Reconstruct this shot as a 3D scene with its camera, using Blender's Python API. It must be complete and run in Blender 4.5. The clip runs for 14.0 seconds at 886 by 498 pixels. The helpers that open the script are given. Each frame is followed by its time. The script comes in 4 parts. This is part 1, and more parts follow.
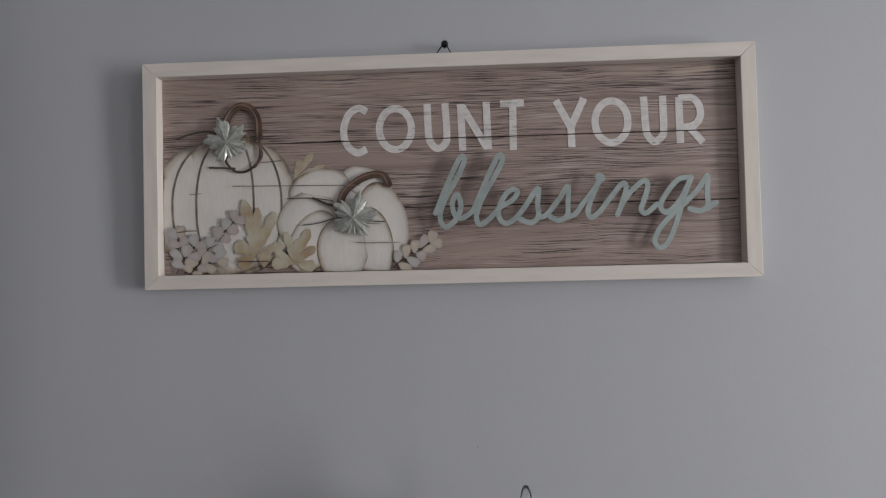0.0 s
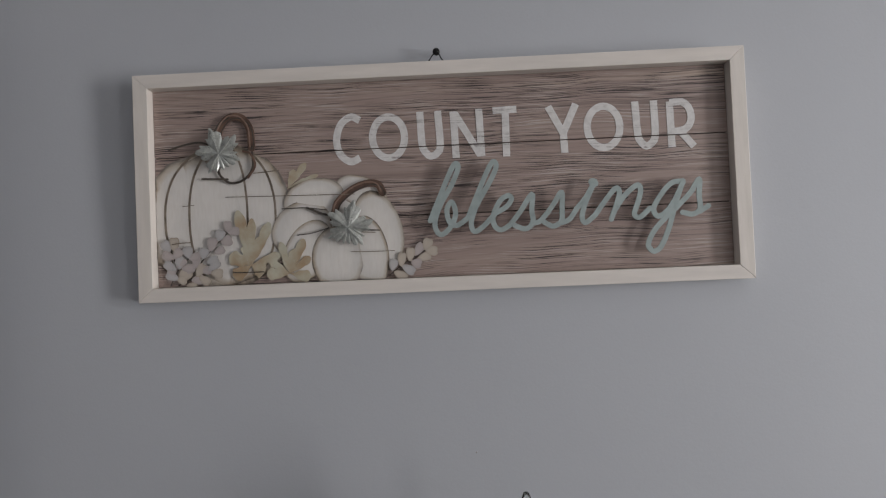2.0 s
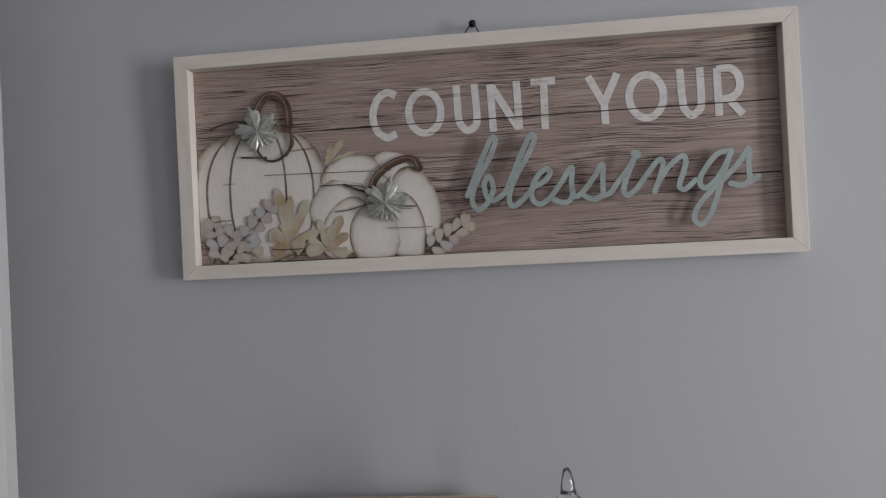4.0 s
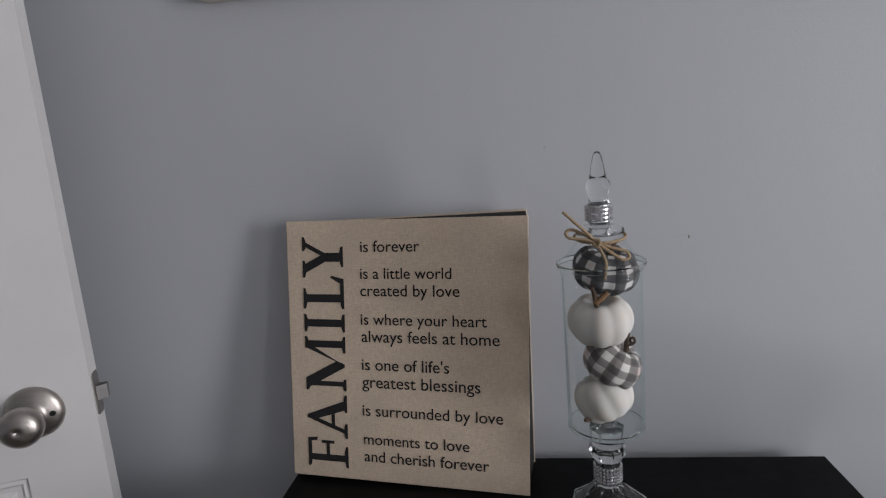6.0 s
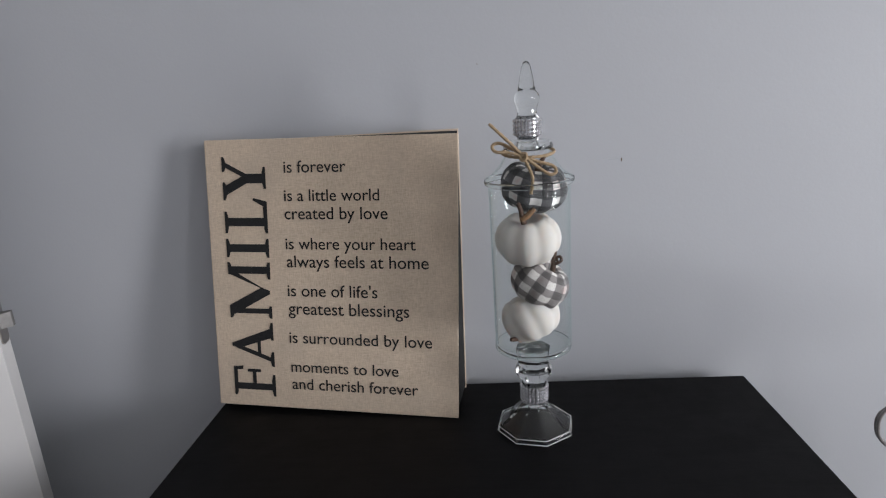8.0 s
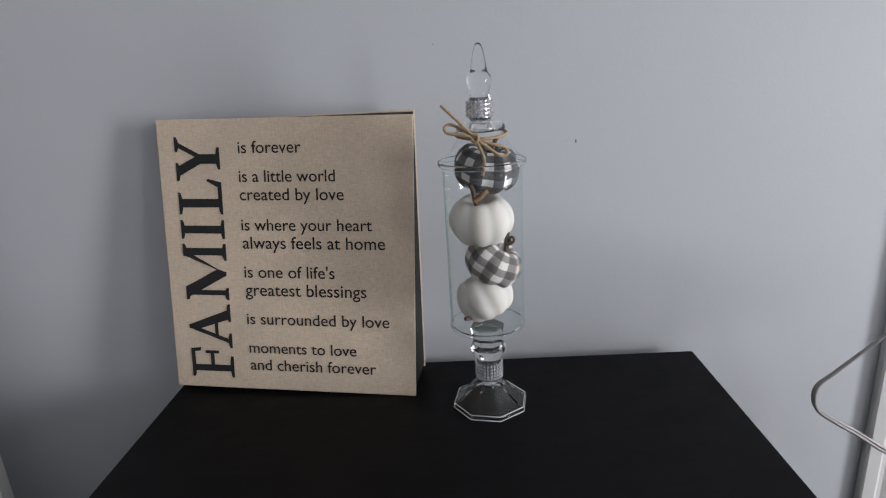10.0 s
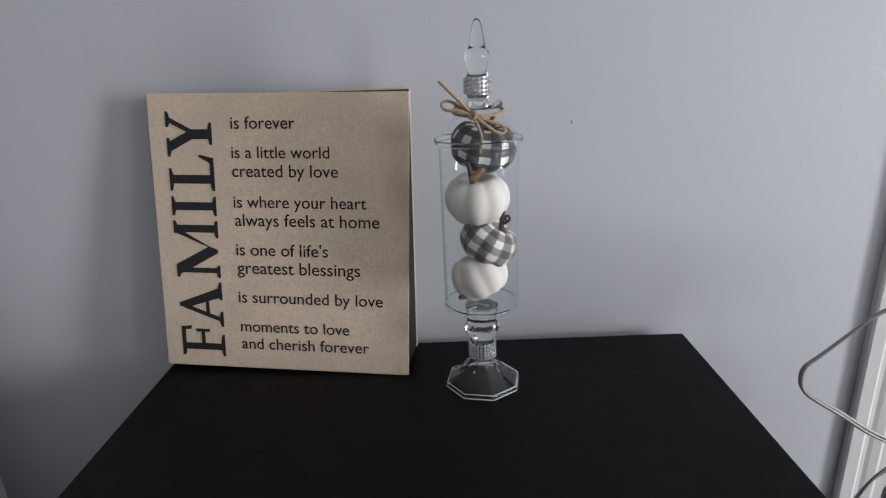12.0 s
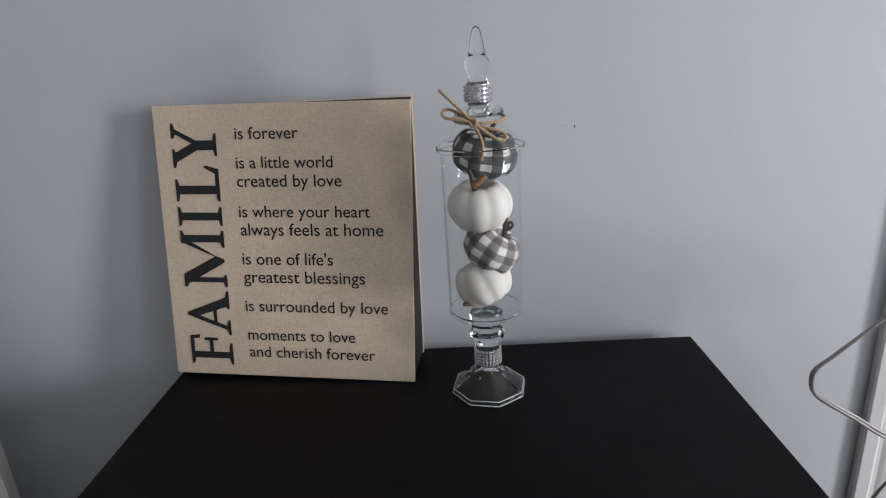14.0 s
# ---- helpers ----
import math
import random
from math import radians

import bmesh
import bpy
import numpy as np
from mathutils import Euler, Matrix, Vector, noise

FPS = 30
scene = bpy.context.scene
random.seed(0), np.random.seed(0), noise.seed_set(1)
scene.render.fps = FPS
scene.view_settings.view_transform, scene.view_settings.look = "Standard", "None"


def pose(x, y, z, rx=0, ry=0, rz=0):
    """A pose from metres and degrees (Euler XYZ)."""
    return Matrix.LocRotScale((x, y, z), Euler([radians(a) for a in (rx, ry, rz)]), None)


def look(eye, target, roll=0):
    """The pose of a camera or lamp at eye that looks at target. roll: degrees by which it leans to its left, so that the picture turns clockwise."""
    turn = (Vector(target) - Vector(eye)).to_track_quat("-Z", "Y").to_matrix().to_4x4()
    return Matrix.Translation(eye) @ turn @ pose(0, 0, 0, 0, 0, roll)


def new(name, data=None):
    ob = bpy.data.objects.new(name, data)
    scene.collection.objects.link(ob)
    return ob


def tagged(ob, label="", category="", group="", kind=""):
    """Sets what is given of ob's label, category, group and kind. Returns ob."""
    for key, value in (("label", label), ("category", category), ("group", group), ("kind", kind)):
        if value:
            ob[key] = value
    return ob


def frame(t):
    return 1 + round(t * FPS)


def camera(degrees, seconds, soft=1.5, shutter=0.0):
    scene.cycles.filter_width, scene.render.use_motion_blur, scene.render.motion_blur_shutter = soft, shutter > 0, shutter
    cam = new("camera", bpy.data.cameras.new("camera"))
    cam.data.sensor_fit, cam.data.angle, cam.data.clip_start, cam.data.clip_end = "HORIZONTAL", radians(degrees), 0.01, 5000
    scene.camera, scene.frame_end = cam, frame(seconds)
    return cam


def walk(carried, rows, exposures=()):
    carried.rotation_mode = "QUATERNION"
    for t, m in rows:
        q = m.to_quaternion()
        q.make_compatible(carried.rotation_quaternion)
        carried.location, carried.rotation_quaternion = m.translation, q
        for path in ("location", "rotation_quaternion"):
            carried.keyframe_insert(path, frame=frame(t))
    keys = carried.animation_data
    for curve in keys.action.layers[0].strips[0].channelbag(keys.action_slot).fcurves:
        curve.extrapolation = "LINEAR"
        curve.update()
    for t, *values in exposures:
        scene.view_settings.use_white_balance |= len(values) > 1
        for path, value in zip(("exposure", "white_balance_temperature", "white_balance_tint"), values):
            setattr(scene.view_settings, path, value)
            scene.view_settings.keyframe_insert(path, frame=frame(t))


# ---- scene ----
cam = camera(74.6, 14.0, soft=1.2)
PATH = [
    (0, (0.02, -0.775, 1.468), (-0.057, 1.221, 1.568), -2.5),
    (0.5, (0.016, -0.767, 1.477), (-0.05, 1.23, 1.573), -3.9),
    (1, (0.017, -0.771, 1.469), (-0.039, 1.227, 1.555), -4.4),
    (1.5, (0.02, -0.776, 1.479), (-0.01, 1.221, 1.578), -4.2),
    (2, (0.014, -0.777, 1.479), (-0.03, 1.221, 1.575), -3.6),
    (4.5, (0.014, -0.764, 1.447), (-0.199, 1.224, 1.481), -4.7),
    (5, (0.012, -0.76, 1.365), (-0.233, 1.22, 1.221), -5.9),
    (5.5, (-0.011, -0.768, 1.311), (-0.358, 1.175, 0.989), -4.1),
    (6, (-0.007, -0.772, 1.258), (-0.289, 1.176, 0.907), -4.8),
    (6.5, (-0.013, -0.771, 1.232), (-0.28, 1.16, 0.785), -3.6),
    (7, (-0.005, -0.769, 1.224), (-0.275, 1.154, 0.745), -4.1),
    (7.5, (-0.005, -0.759, 1.221), (-0.228, 1.158, 0.696), -3.2),
    (8, (0.024, -0.754, 1.211), (-0.122, 1.173, 0.696), -3.8),
    (10.5, (0.046, -0.763, 1.213), (-0.009, 1.146, 0.617), -3.2),
    (11, (0.038, -0.766, 1.204), (-0.014, 1.143, 0.608), -2.8),
    (11.5, (0.034, -0.764, 1.201), (0.003, 1.14, 0.588), -1.9),
    (12, (0.036, -0.761, 1.201), (0.02, 1.139, 0.576), -2.3),
    (12.5, (0.045, -0.756, 1.195), (0.03, 1.144, 0.573), -3.4),
    (13, (0.052, -0.753, 1.204), (0.052, 1.142, 0.565), -3.4),
    (13.5, (0.05, -0.756, 1.204), (0.049, 1.139, 0.566), -3.0),
    (14, (0.046, -0.759, 1.209), (-0.011, 1.14, 0.585), -3.5),
]
walk(cam, [(t, look(eye, target, roll)) for t, eye, target, roll in PATH],
     exposures=[(0.0, -0.95, 6640, 8), (2.2, -0.95, 6640, 8), (4.5, -1.03, 6560, 9), (5.5, -1.11, 6500, 9), (6.0, -0.88, 6500, 10), (6.5, -0.64, 6460, 10), (7.5, -0.47, 6460, 9), (11.0, -0.38, 6420, 8), (14.0, -0.38, 6420, 8)])

# ---- light ----
TABLE = 0.815
world = bpy.data.worlds.new("world")
scene.world = world
world.use_nodes = True
sky = world.node_tree.nodes.new("ShaderNodeTexSky")
sky.sky_type, sky.sun_disc = "NISHITA", False
sky.sun_elevation, sky.sun_rotation = radians(35), radians(120)
world.node_tree.links.new(sky.outputs[0], world.node_tree.nodes["Background"].inputs[0])
world.node_tree.nodes["Background"].inputs[1].default_value = 0.08


def window_light(name, eye, target, width, height, watts, colour):
    data = bpy.data.lights.new(name, "AREA")
    data.shape, data.size, data.size_y, data.energy, data.color = "RECTANGLE", width, height, watts, colour
    ob = new(name, data)
    ob.matrix_world = look(eye, target)
    return ob


WINDOWS = ((-1.50, 150), (-3.15, 40))
for along, watts in WINDOWS:
    window_light("window_daylight", (3.35, along, 1.12), (0.0, along, 1.12), 0.60, 1.62, watts, (0.968, 0.958, 1.0))


# ---- materials ----
def shader(name):
    m = bpy.data.materials.new(name)
    m.use_nodes = True
    t = m.node_tree
    return m, t, t.nodes["Principled BSDF"]


def node(t, kind, **values):
    n = t.nodes.new("ShaderNode" + kind)
    for k, v in values.items():
        n.inputs[k.replace("_", " ")].default_value = v
    return n


def ramp(t, fac, stops, constant=False):
    r = t.nodes.new("ShaderNodeValToRGB")
    if constant:
        r.color_ramp.interpolation = "CONSTANT"
    while len(r.color_ramp.elements) < len(stops):
        r.color_ramp.elements.new(0.5)
    for e, (p, c) in zip(r.color_ramp.elements, stops):
        e.position, e.color = p, (*c, 1)
    t.links.new(fac, r.inputs[0])
    return r.outputs[0]


def math_node(t, op, a, b=0.0):
    n = t.nodes.new("ShaderNodeMath")
    n.operation = op
    for i, v in enumerate((a, b)):
        if isinstance(v, (int, float)):
            n.inputs[i].default_value = v
        else:
            t.links.new(v, n.inputs[i])
    return n.outputs[0]


def noise_of(t, scale, detail=4.0, stretch=(1, 1, 1), rough=0.55, distortion=0.0, source="Object"):
    c = t.nodes.new("ShaderNodeTexCoord")
    mp = t.nodes.new("ShaderNodeMapping")
    mp.inputs["Scale"].default_value = stretch
    t.links.new(c.outputs[source], mp.inputs[0])
    n = node(t, "TexNoise", Scale=scale, Detail=detail, Roughness=rough, Distortion=distortion)
    t.links.new(mp.outputs[0], n.inputs["Vector"])
    return n.outputs["Fac"]


def bump(t, p, height, strength, distance):
    b = node(t, "Bump", Strength=strength, Distance=distance)
    t.links.new(height, b.inputs["Height"])
    t.links.new(b.outputs[0], p.inputs["Normal"])


def mix(t, fac, a, b, mode="MIX"):
    n = t.nodes.new("ShaderNodeMix")
    n.data_type, n.blend_type = "RGBA", mode
    for i, v in ((0, fac), (6, a), (7, b)):
        if isinstance(v, (int, float)):
            n.inputs[i].default_value = v
        elif isinstance(v, tuple):
            n.inputs[i].default_value = (*v, 1)
        else:
            t.links.new(v, n.inputs[i])
    return n.outputs[2]


def plain(name, colour, rough=0.5, metal=0.0, vary=0.12, scale=25.0, relief=0.15, grain=400.0, depth=0.0006, stretch=(1, 1, 1)):
    """A surface that varies at two scales: blotches of colour and a fine relief."""
    m, t, p = shader(name)
    low = tuple(c * (1 - vary) for c in colour)
    high = tuple(min(1, c * (1 + vary)) for c in colour)
    t.links.new(ramp(t, noise_of(t, scale, 5, stretch), [(0.3, low), (0.7, high)]), p.inputs["Base Color"])
    p.inputs["Metallic"].default_value = metal
    r = ramp(t, noise_of(t, scale * 3, 3, stretch), [(0.3, (rough * 0.88,) * 3), (0.7, (min(1, rough * 1.12),) * 3)])
    t.links.new(r, p.inputs["Roughness"])
    bump(t, p, noise_of(t, grain, 3, stretch), relief, depth)
    return m


def wall_paint():
    m, t, p = shader("grey_wall_paint")
    base = ramp(t, noise_of(t, 2.2, 4), [(0.3, (0.457, 0.469, 0.497)), (0.7, (0.477, 0.489, 0.517))])
    t.links.new(base, p.inputs["Base Color"])
    p.inputs["Roughness"].default_value = 0.62
    mixed = math_node(t, "ADD", noise_of(t, 260, 3), math_node(t, "MULTIPLY", noise_of(t, 40, 3), 1.2))
    bump(t, p, mixed, 0.12, 0.0012)
    return m


def black_wood():
    m, t, p = shader("black_brown_wood")
    grain = noise_of(t, 9, 6, (1.5, 14, 14), 0.6, 0.4)
    t.links.new(ramp(t, grain, [(0.3, (0.0030, 0.0030, 0.0033)), (0.7, (0.0060, 0.0059, 0.0062))]), p.inputs["Base Color"])
    t.links.new(ramp(t, noise_of(t, 30, 4), [(0.3, (0.42,) * 3), (0.7, (0.54,) * 3)]), p.inputs["Roughness"])
    p.inputs["Specular IOR Level"].default_value = 0.10
    bump(t, p, noise_of(t, 22, 5, (2, 26, 26)), 0.12, 0.0006)
    return m


def grain_field(t):
    """Long, nearly straight printed grain along x: the broad bands, the hairlines and where the hairlines are dark."""
    c = t.nodes.new("ShaderNodeTexCoord")
    sep = t.nodes.new("ShaderNodeSeparateXYZ")
    t.links.new(c.outputs["Object"], sep.inputs[0])
    warp = math_node(t, "ADD", math_node(t, "MULTIPLY", noise_of(t, 3.0, 2, (1, 1, 1.6)), 0.040), math_node(t, "MULTIPLY", noise_of(t, 22, 2, (1, 1, 3)), 0.0016))
    comb = t.nodes.new("ShaderNodeCombineXYZ")
    t.links.new(math_node(t, "MULTIPLY", sep.outputs[0], 0.014), comb.inputs[0])
    t.links.new(math_node(t, "ADD", sep.outputs[2], warp), comb.inputs[2])
    fields = []
    for scale, detail, rough in ((60.0, 4.0, 0.6), (720.0, 3.0, 0.6)):
        n = node(t, "TexNoise", Scale=scale, Detail=detail, Roughness=rough)
        t.links.new(comb.outputs[0], n.inputs["Vector"])
        fields.append(n.outputs["Fac"])
    patch = noise_of(t, 7, 4, (1, 1, 3.5))
    cracks = math_node(t, "MULTIPLY", ramp(t, fields[1], [(0.43, (1,) * 3), (0.47, (0,) * 3)]), ramp(t, patch, [(0.42, (0.06,) * 3), (0.55, (1,) * 3)]))
    return fields[0], fields[1], cracks


def printed_wood():
    """Weathered taupe boards: cathedral rings, broken hairline cracks and pale worn streaks."""
    m, t, p = shader("weathered_taupe_wood")
    broad, fine, cracks = grain_field(t)
    c = t.nodes.new("ShaderNodeTexCoord")
    sep = t.nodes.new("ShaderNodeSeparateXYZ")
    t.links.new(c.outputs["Object"], sep.inputs[0])
    sway = math_node(t, "ADD", math_node(t, "MULTIPLY", noise_of(t, 1.5, 1, (0.9, 1, 5.0)), 17.0), math_node(t, "MULTIPLY", noise_of(t, 14, 2, (0.25, 1, 2)), 0.5))
    turn = math_node(t, "FRACT", math_node(t, "ADD", math_node(t, "MULTIPLY", sep.outputs[2], 105.0), sway))
    ring = math_node(t, "ABSOLUTE", math_node(t, "SUBTRACT", turn, 0.5))
    base = ramp(t, broad, [(0.27, (0.17, 0.128, 0.116)), (0.44, (0.325, 0.242, 0.215)), (0.60, (0.36, 0.275, 0.24)), (0.74, (0.50, 0.40, 0.32))])
    late = math_node(t, "MULTIPLY", ramp(t, ring, [(0.34, (0,) * 3), (0.47, (1,) * 3), (0.485, (0.2,) * 3)]), ramp(t, noise_of(t, 5, 3, (1, 1, 4)), [(0.40, (0.05,) * 3), (0.62, (0.75,) * 3)]))
    grown = mix(t, late, base, (0.175, 0.130, 0.120))
    glow = math_node(t, "MULTIPLY", ramp(t, ring, [(0.02, (1,) * 3), (0.07, (0,) * 3)]), ramp(t, noise_of(t, 6, 3, (0.7, 1, 4)), [(0.50, (0,) * 3), (0.62, (0.6,) * 3)]))
    pale = math_node(t, "MULTIPLY", ramp(t, fine, [(0.54, (0,) * 3), (0.60, (1,) * 3)]), ramp(t, noise_of(t, 9, 3, (1, 1, 4)), [(0.44, (0.05,) * 3), (0.58, (0.75,) * 3)]))
    worn = mix(t, pale, mix(t, glow, grown, (0.52, 0.43, 0.37)), (0.50, 0.44, 0.40))
    t.links.new(mix(t, cracks, worn, (0.052, 0.040, 0.038)), p.inputs["Base Color"])
    p.inputs["Roughness"].default_value = 0.5
    bump(t, p, fine, 0.15, 0.0005)
    return m


def letter_paint():
    """Chalky white paint worn through along the grain beneath."""
    m, t, p = shader("chalky_white_paint")
    broad, fine, cracks = grain_field(t)
    base = ramp(t, noise_of(t, 120, 4), [(0.35, (0.60, 0.58, 0.565)), (0.6, (0.70, 0.68, 0.665))])
    worn = math_node(t, "MULTIPLY", cracks, ramp(t, noise_of(t, 90, 3), [(0.48, (0.0,) * 3), (0.60, (0.65,) * 3)]))
    t.links.new(mix(t, worn, base, (0.14, 0.11, 0.10)), p.inputs["Base Color"])
    p.inputs["Roughness"].default_value = 0.7
    bump(t, p, noise_of(t, 500, 3), 0.2, 0.0005)
    return m


def linen():
    m, t, p = shader("natural_linen")
    warp = noise_of(t, 900, 2, (1, 1, 0.08))
    weft = noise_of(t, 900, 2, (0.08, 1, 1))
    weave = math_node(t, "ADD", warp, weft)
    stain = noise_of(t, 14, 5)
    base = ramp(t, math_node(t, "MULTIPLY", weave, 0.5), [(0.36, (0.555, 0.442, 0.332)), (0.62, (0.69, 0.565, 0.435))])
    t.links.new(mix(t, ramp(t, stain, [(0.45, (0,) * 3), (0.75, (0.35,) * 3)]), base, (0.42, 0.36, 0.295)), p.inputs["Base Color"])
    p.inputs["Roughness"].default_value = 0.85
    bump(t, p, weave, 0.5, 0.0004)
    return m


def edged_paint(name, mid, tan, line):
    """Painted petals and lobes: the brush goes from pale in the middle to a brown outline (u runs outwards)."""
    m, t, p = shader(name)
    uv = t.nodes.new("ShaderNodeUVMap")
    sep = t.nodes.new("ShaderNodeSeparateXYZ")
    t.links.new(uv.outputs[0], sep.inputs[0])
    wob = math_node(t, "ADD", sep.outputs[0], math_node(t, "MULTIPLY", math_node(t, "SUBTRACT", noise_of(t, 45, 4), 0.5), 0.22))
    base = ramp(t, wob, [(0.50, mid), (0.82, tuple(c * 0.88 for c in mid)), (0.94, tan), (1.03, line)])
    wash = ramp(t, noise_of(t, 18, 4, (1, 1, 0.6)), [(0.42, (0,) * 3), (0.68, (0.45,) * 3)])
    base = mix(t, wash, base, tuple(c * k for c, k in zip(mid, (0.74, 0.76, 0.78))))
    brush = noise_of(t, 60, 4, (6, 1, 1))
    t.links.new(mix(t, ramp(t, brush, [(0.4, (0,) * 3), (0.8, (0.16,) * 3)]), base, tan), p.inputs["Base Color"])
    p.inputs["Roughness"].default_value = 0.6
    return m


def blended_paint(name, a, b, scale=30.0):
    m, t, p = shader(name)
    t.links.new(ramp(t, noise_of(t, scale, 4), [(0.35, a), (0.65, b)]), p.inputs["Base Color"])
    p.inputs["Roughness"].default_value = 0.6
    return m


def gingham(name, dark, middle, pale, around, down):
    m, t, p = shader(name)
    uv = t.nodes.new("ShaderNodeUVMap")
    sep = t.nodes.new("ShaderNodeSeparateXYZ")
    t.links.new(uv.outputs[0], sep.inputs[0])
    wav = math_node(t, "MULTIPLY", math_node(t, "SUBTRACT", noise_of(t, 40, 2), 0.5), 0.25)
    bands = []
    for out, n in ((sep.outputs[0], around), (sep.outputs[1], down)):
        f = math_node(t, "FRACT", math_node(t, "ADD", math_node(t, "MULTIPLY", out, n), wav))
        bands.append(math_node(t, "LESS_THAN", f, 0.5))
    total = math_node(t, "MULTIPLY", math_node(t, "ADD", bands[0], bands[1]), 0.45)
    base = ramp(t, total, [(0.0, pale), (0.3, middle), (0.7, dark)], constant=True)
    base = mix(t, ramp(t, noise_of(t, 34, 2), [(0.56, (0,) * 3), (0.66, (0.7,) * 3)]), base, (0.92, 0.66, 0.64), "MULTIPLY")
    thread = noise_of(t, 1300, 2)
    t.links.new(mix(t, 0.09, base, ramp(t, thread, [(0.3, (0.1,) * 3), (0.7, (0.8,) * 3)])), p.inputs["Base Color"])
    p.inputs["Roughness"].default_value = 0.95
    bump(t, p, thread, 0.4, 0.0004)
    return m


def thin_glass():
    """The blown wall of a jar: clear, with a mirror-like sheen that grows at grazing angles."""
    m = bpy.data.materials.new("thin_clear_glass")
    m.use_nodes = True
    t = m.node_tree
    t.nodes.remove(t.nodes["Principled BSDF"])
    clear, gloss = node(t, "BsdfTransparent", Color=(0.985, 0.993, 0.991, 1)), node(t, "BsdfGlossy", Roughness=0.03, Color=(0.87, 0.965, 0.955, 1))
    lean, both = t.nodes.new("ShaderNodeLayerWeight"), t.nodes.new("ShaderNodeMixShader")
    lean.inputs["Blend"].default_value = 0.5
    sheen = math_node(t, "ADD", math_node(t, "MULTIPLY", math_node(t, "POWER", lean.outputs["Facing"], 4.6), 0.85), 0.020)
    t.links.new(sheen, both.inputs[0])
    t.links.new(clear.outputs[0], both.inputs[1])
    t.links.new(gloss.outputs[0], both.inputs[2])
    t.links.new(both.outputs[0], t.nodes["Material Output"].inputs[0])
    return m


def solid_glass(name, rough, clear=1.0, tint=(0.97, 0.99, 0.985), ior=1.46):
    m, t, p = shader(name)
    p.inputs["Base Color"].default_value = (*tint, 1)
    p.inputs["Roughness"].default_value = rough
    p.inputs["IOR"].default_value = ior
    p.inputs["Transmission Weight"].default_value = clear
    return m


WALL = wall_paint()
CEILING = plain("white_ceiling_paint", (0.78, 0.78, 0.77), 0.8, vary=0.03, scale=6, grain=180)
FLOOR = plain("brown_carpet", (0.12, 0.105, 0.09), 0.95, vary=0.2, scale=120, relief=0.6, grain=700, depth=0.004)
WHITE = plain("white_satin_paint", (0.64, 0.63, 0.625), 0.38, vary=0.03, scale=9, relief=0.08, grain=90)
BLACK_WOOD = black_wood()
TAUPE = printed_wood()
FRAME_WOOD = plain("whitewashed_wood", (0.71, 0.655, 0.60), 0.6, vary=0.06, scale=16, relief=0.25, grain=50, stretch=(6, 6, 0.7))
FRAME_WOOD_FLAT = plain("whitewashed_wood_lengthwise", (0.71, 0.655, 0.605), 0.6, vary=0.06, scale=16, relief=0.25, grain=50, stretch=(0.7, 6, 6))
LETTER_PAINT = letter_paint()
SAGE_METAL = plain("sage_painted_metal", (0.34, 0.395, 0.385), 0.45, metal=0.15, vary=0.16, scale=60, relief=0.2, grain=300)
GALVANISED = plain("galvanised_metal", (0.46, 0.47, 0.44), 0.30, metal=0.5, vary=0.3, scale=140, relief=0.5, grain=260, depth=0.001)
STEM_SHINE = blended_paint("light_umber_paint", (0.21, 0.13, 0.095), (0.27, 0.18, 0.14), 60)
PUMPKIN_PAINT = edged_paint("cream_pumpkin_paint", (0.74, 0.705, 0.665), (0.43, 0.36, 0.28), (0.115, 0.09, 0.068))
OAK_PAINT = blended_paint("olive_and_amber_paint", (0.50, 0.475, 0.375), (0.37, 0.265, 0.165), 30)
SPRIG_PAINT = edged_paint("dusty_mauve_paint", (0.47, 0.41, 0.395), (0.45, 0.39, 0.365), (0.30, 0.25, 0.23))
OCHRE_SPRIG = edged_paint("dusty_ochre_paint", (0.51, 0.445, 0.375), (0.45, 0.38, 0.31), (0.29, 0.235, 0.19))
BLUE_SPRIG = edged_paint("dusty_blue_grey_paint", (0.48, 0.46, 0.455), (0.44, 0.41, 0.395), (0.27, 0.245, 0.235))
STEM_PAINT = blended_paint("umber_paint", (0.085, 0.048, 0.034), (0.17, 0.098, 0.068), 60)
SEAM_PAINT = blended_paint("soft_brown_paint", (0.115, 0.09, 0.068), (0.27, 0.22, 0.17), 70)
LINE_PAINT = blended_paint("dark_sepia_paint", (0.045, 0.035, 0.028), (0.09, 0.072, 0.058), 60)
LINEN = linen()
INK = plain("black_ink", (0.012, 0.012, 0.013), 0.85, vary=0.2, scale=200)
BLACK_PAPER = plain("black_album_paper", (0.006, 0.006, 0.006), 0.98, vary=0.2, scale=60)
NICKEL = plain("satin_nickel", (0.40, 0.37, 0.345), 0.38, metal=1.0, vary=0.07, scale=30, relief=0.05, grain=600, stretch=(1, 1, 4))
DARK_STEEL = plain("dark_steel", (0.03, 0.03, 0.03), 0.35, metal=0.9)
DULL_STEEL = plain("dull_brushed_steel", (0.20, 0.195, 0.19), 0.62, metal=0.5, vary=0.1, scale=80)
THIN_GLASS = thin_glass()
GLASS = solid_glass("solid_clear_glass", 0.02)
JAR_GLASS = solid_glass("green_tinged_jar_glass", 0.02, tint=(0.955, 0.99, 0.982), ior=1.30)
FOOT_GLASS = solid_glass("pressed_foot_glass", 0.03, ior=1.33)
# whitish half-clear glass, stands in for light caught along the foot's edges
GLINT_GLASS = solid_glass("pale_edge_glint_glass", 0.35, 0.55)
BLING = plain("silver_rhinestones", (0.66, 0.66, 0.68), 0.22, metal=0.9, vary=0.2, scale=300, relief=0.0)
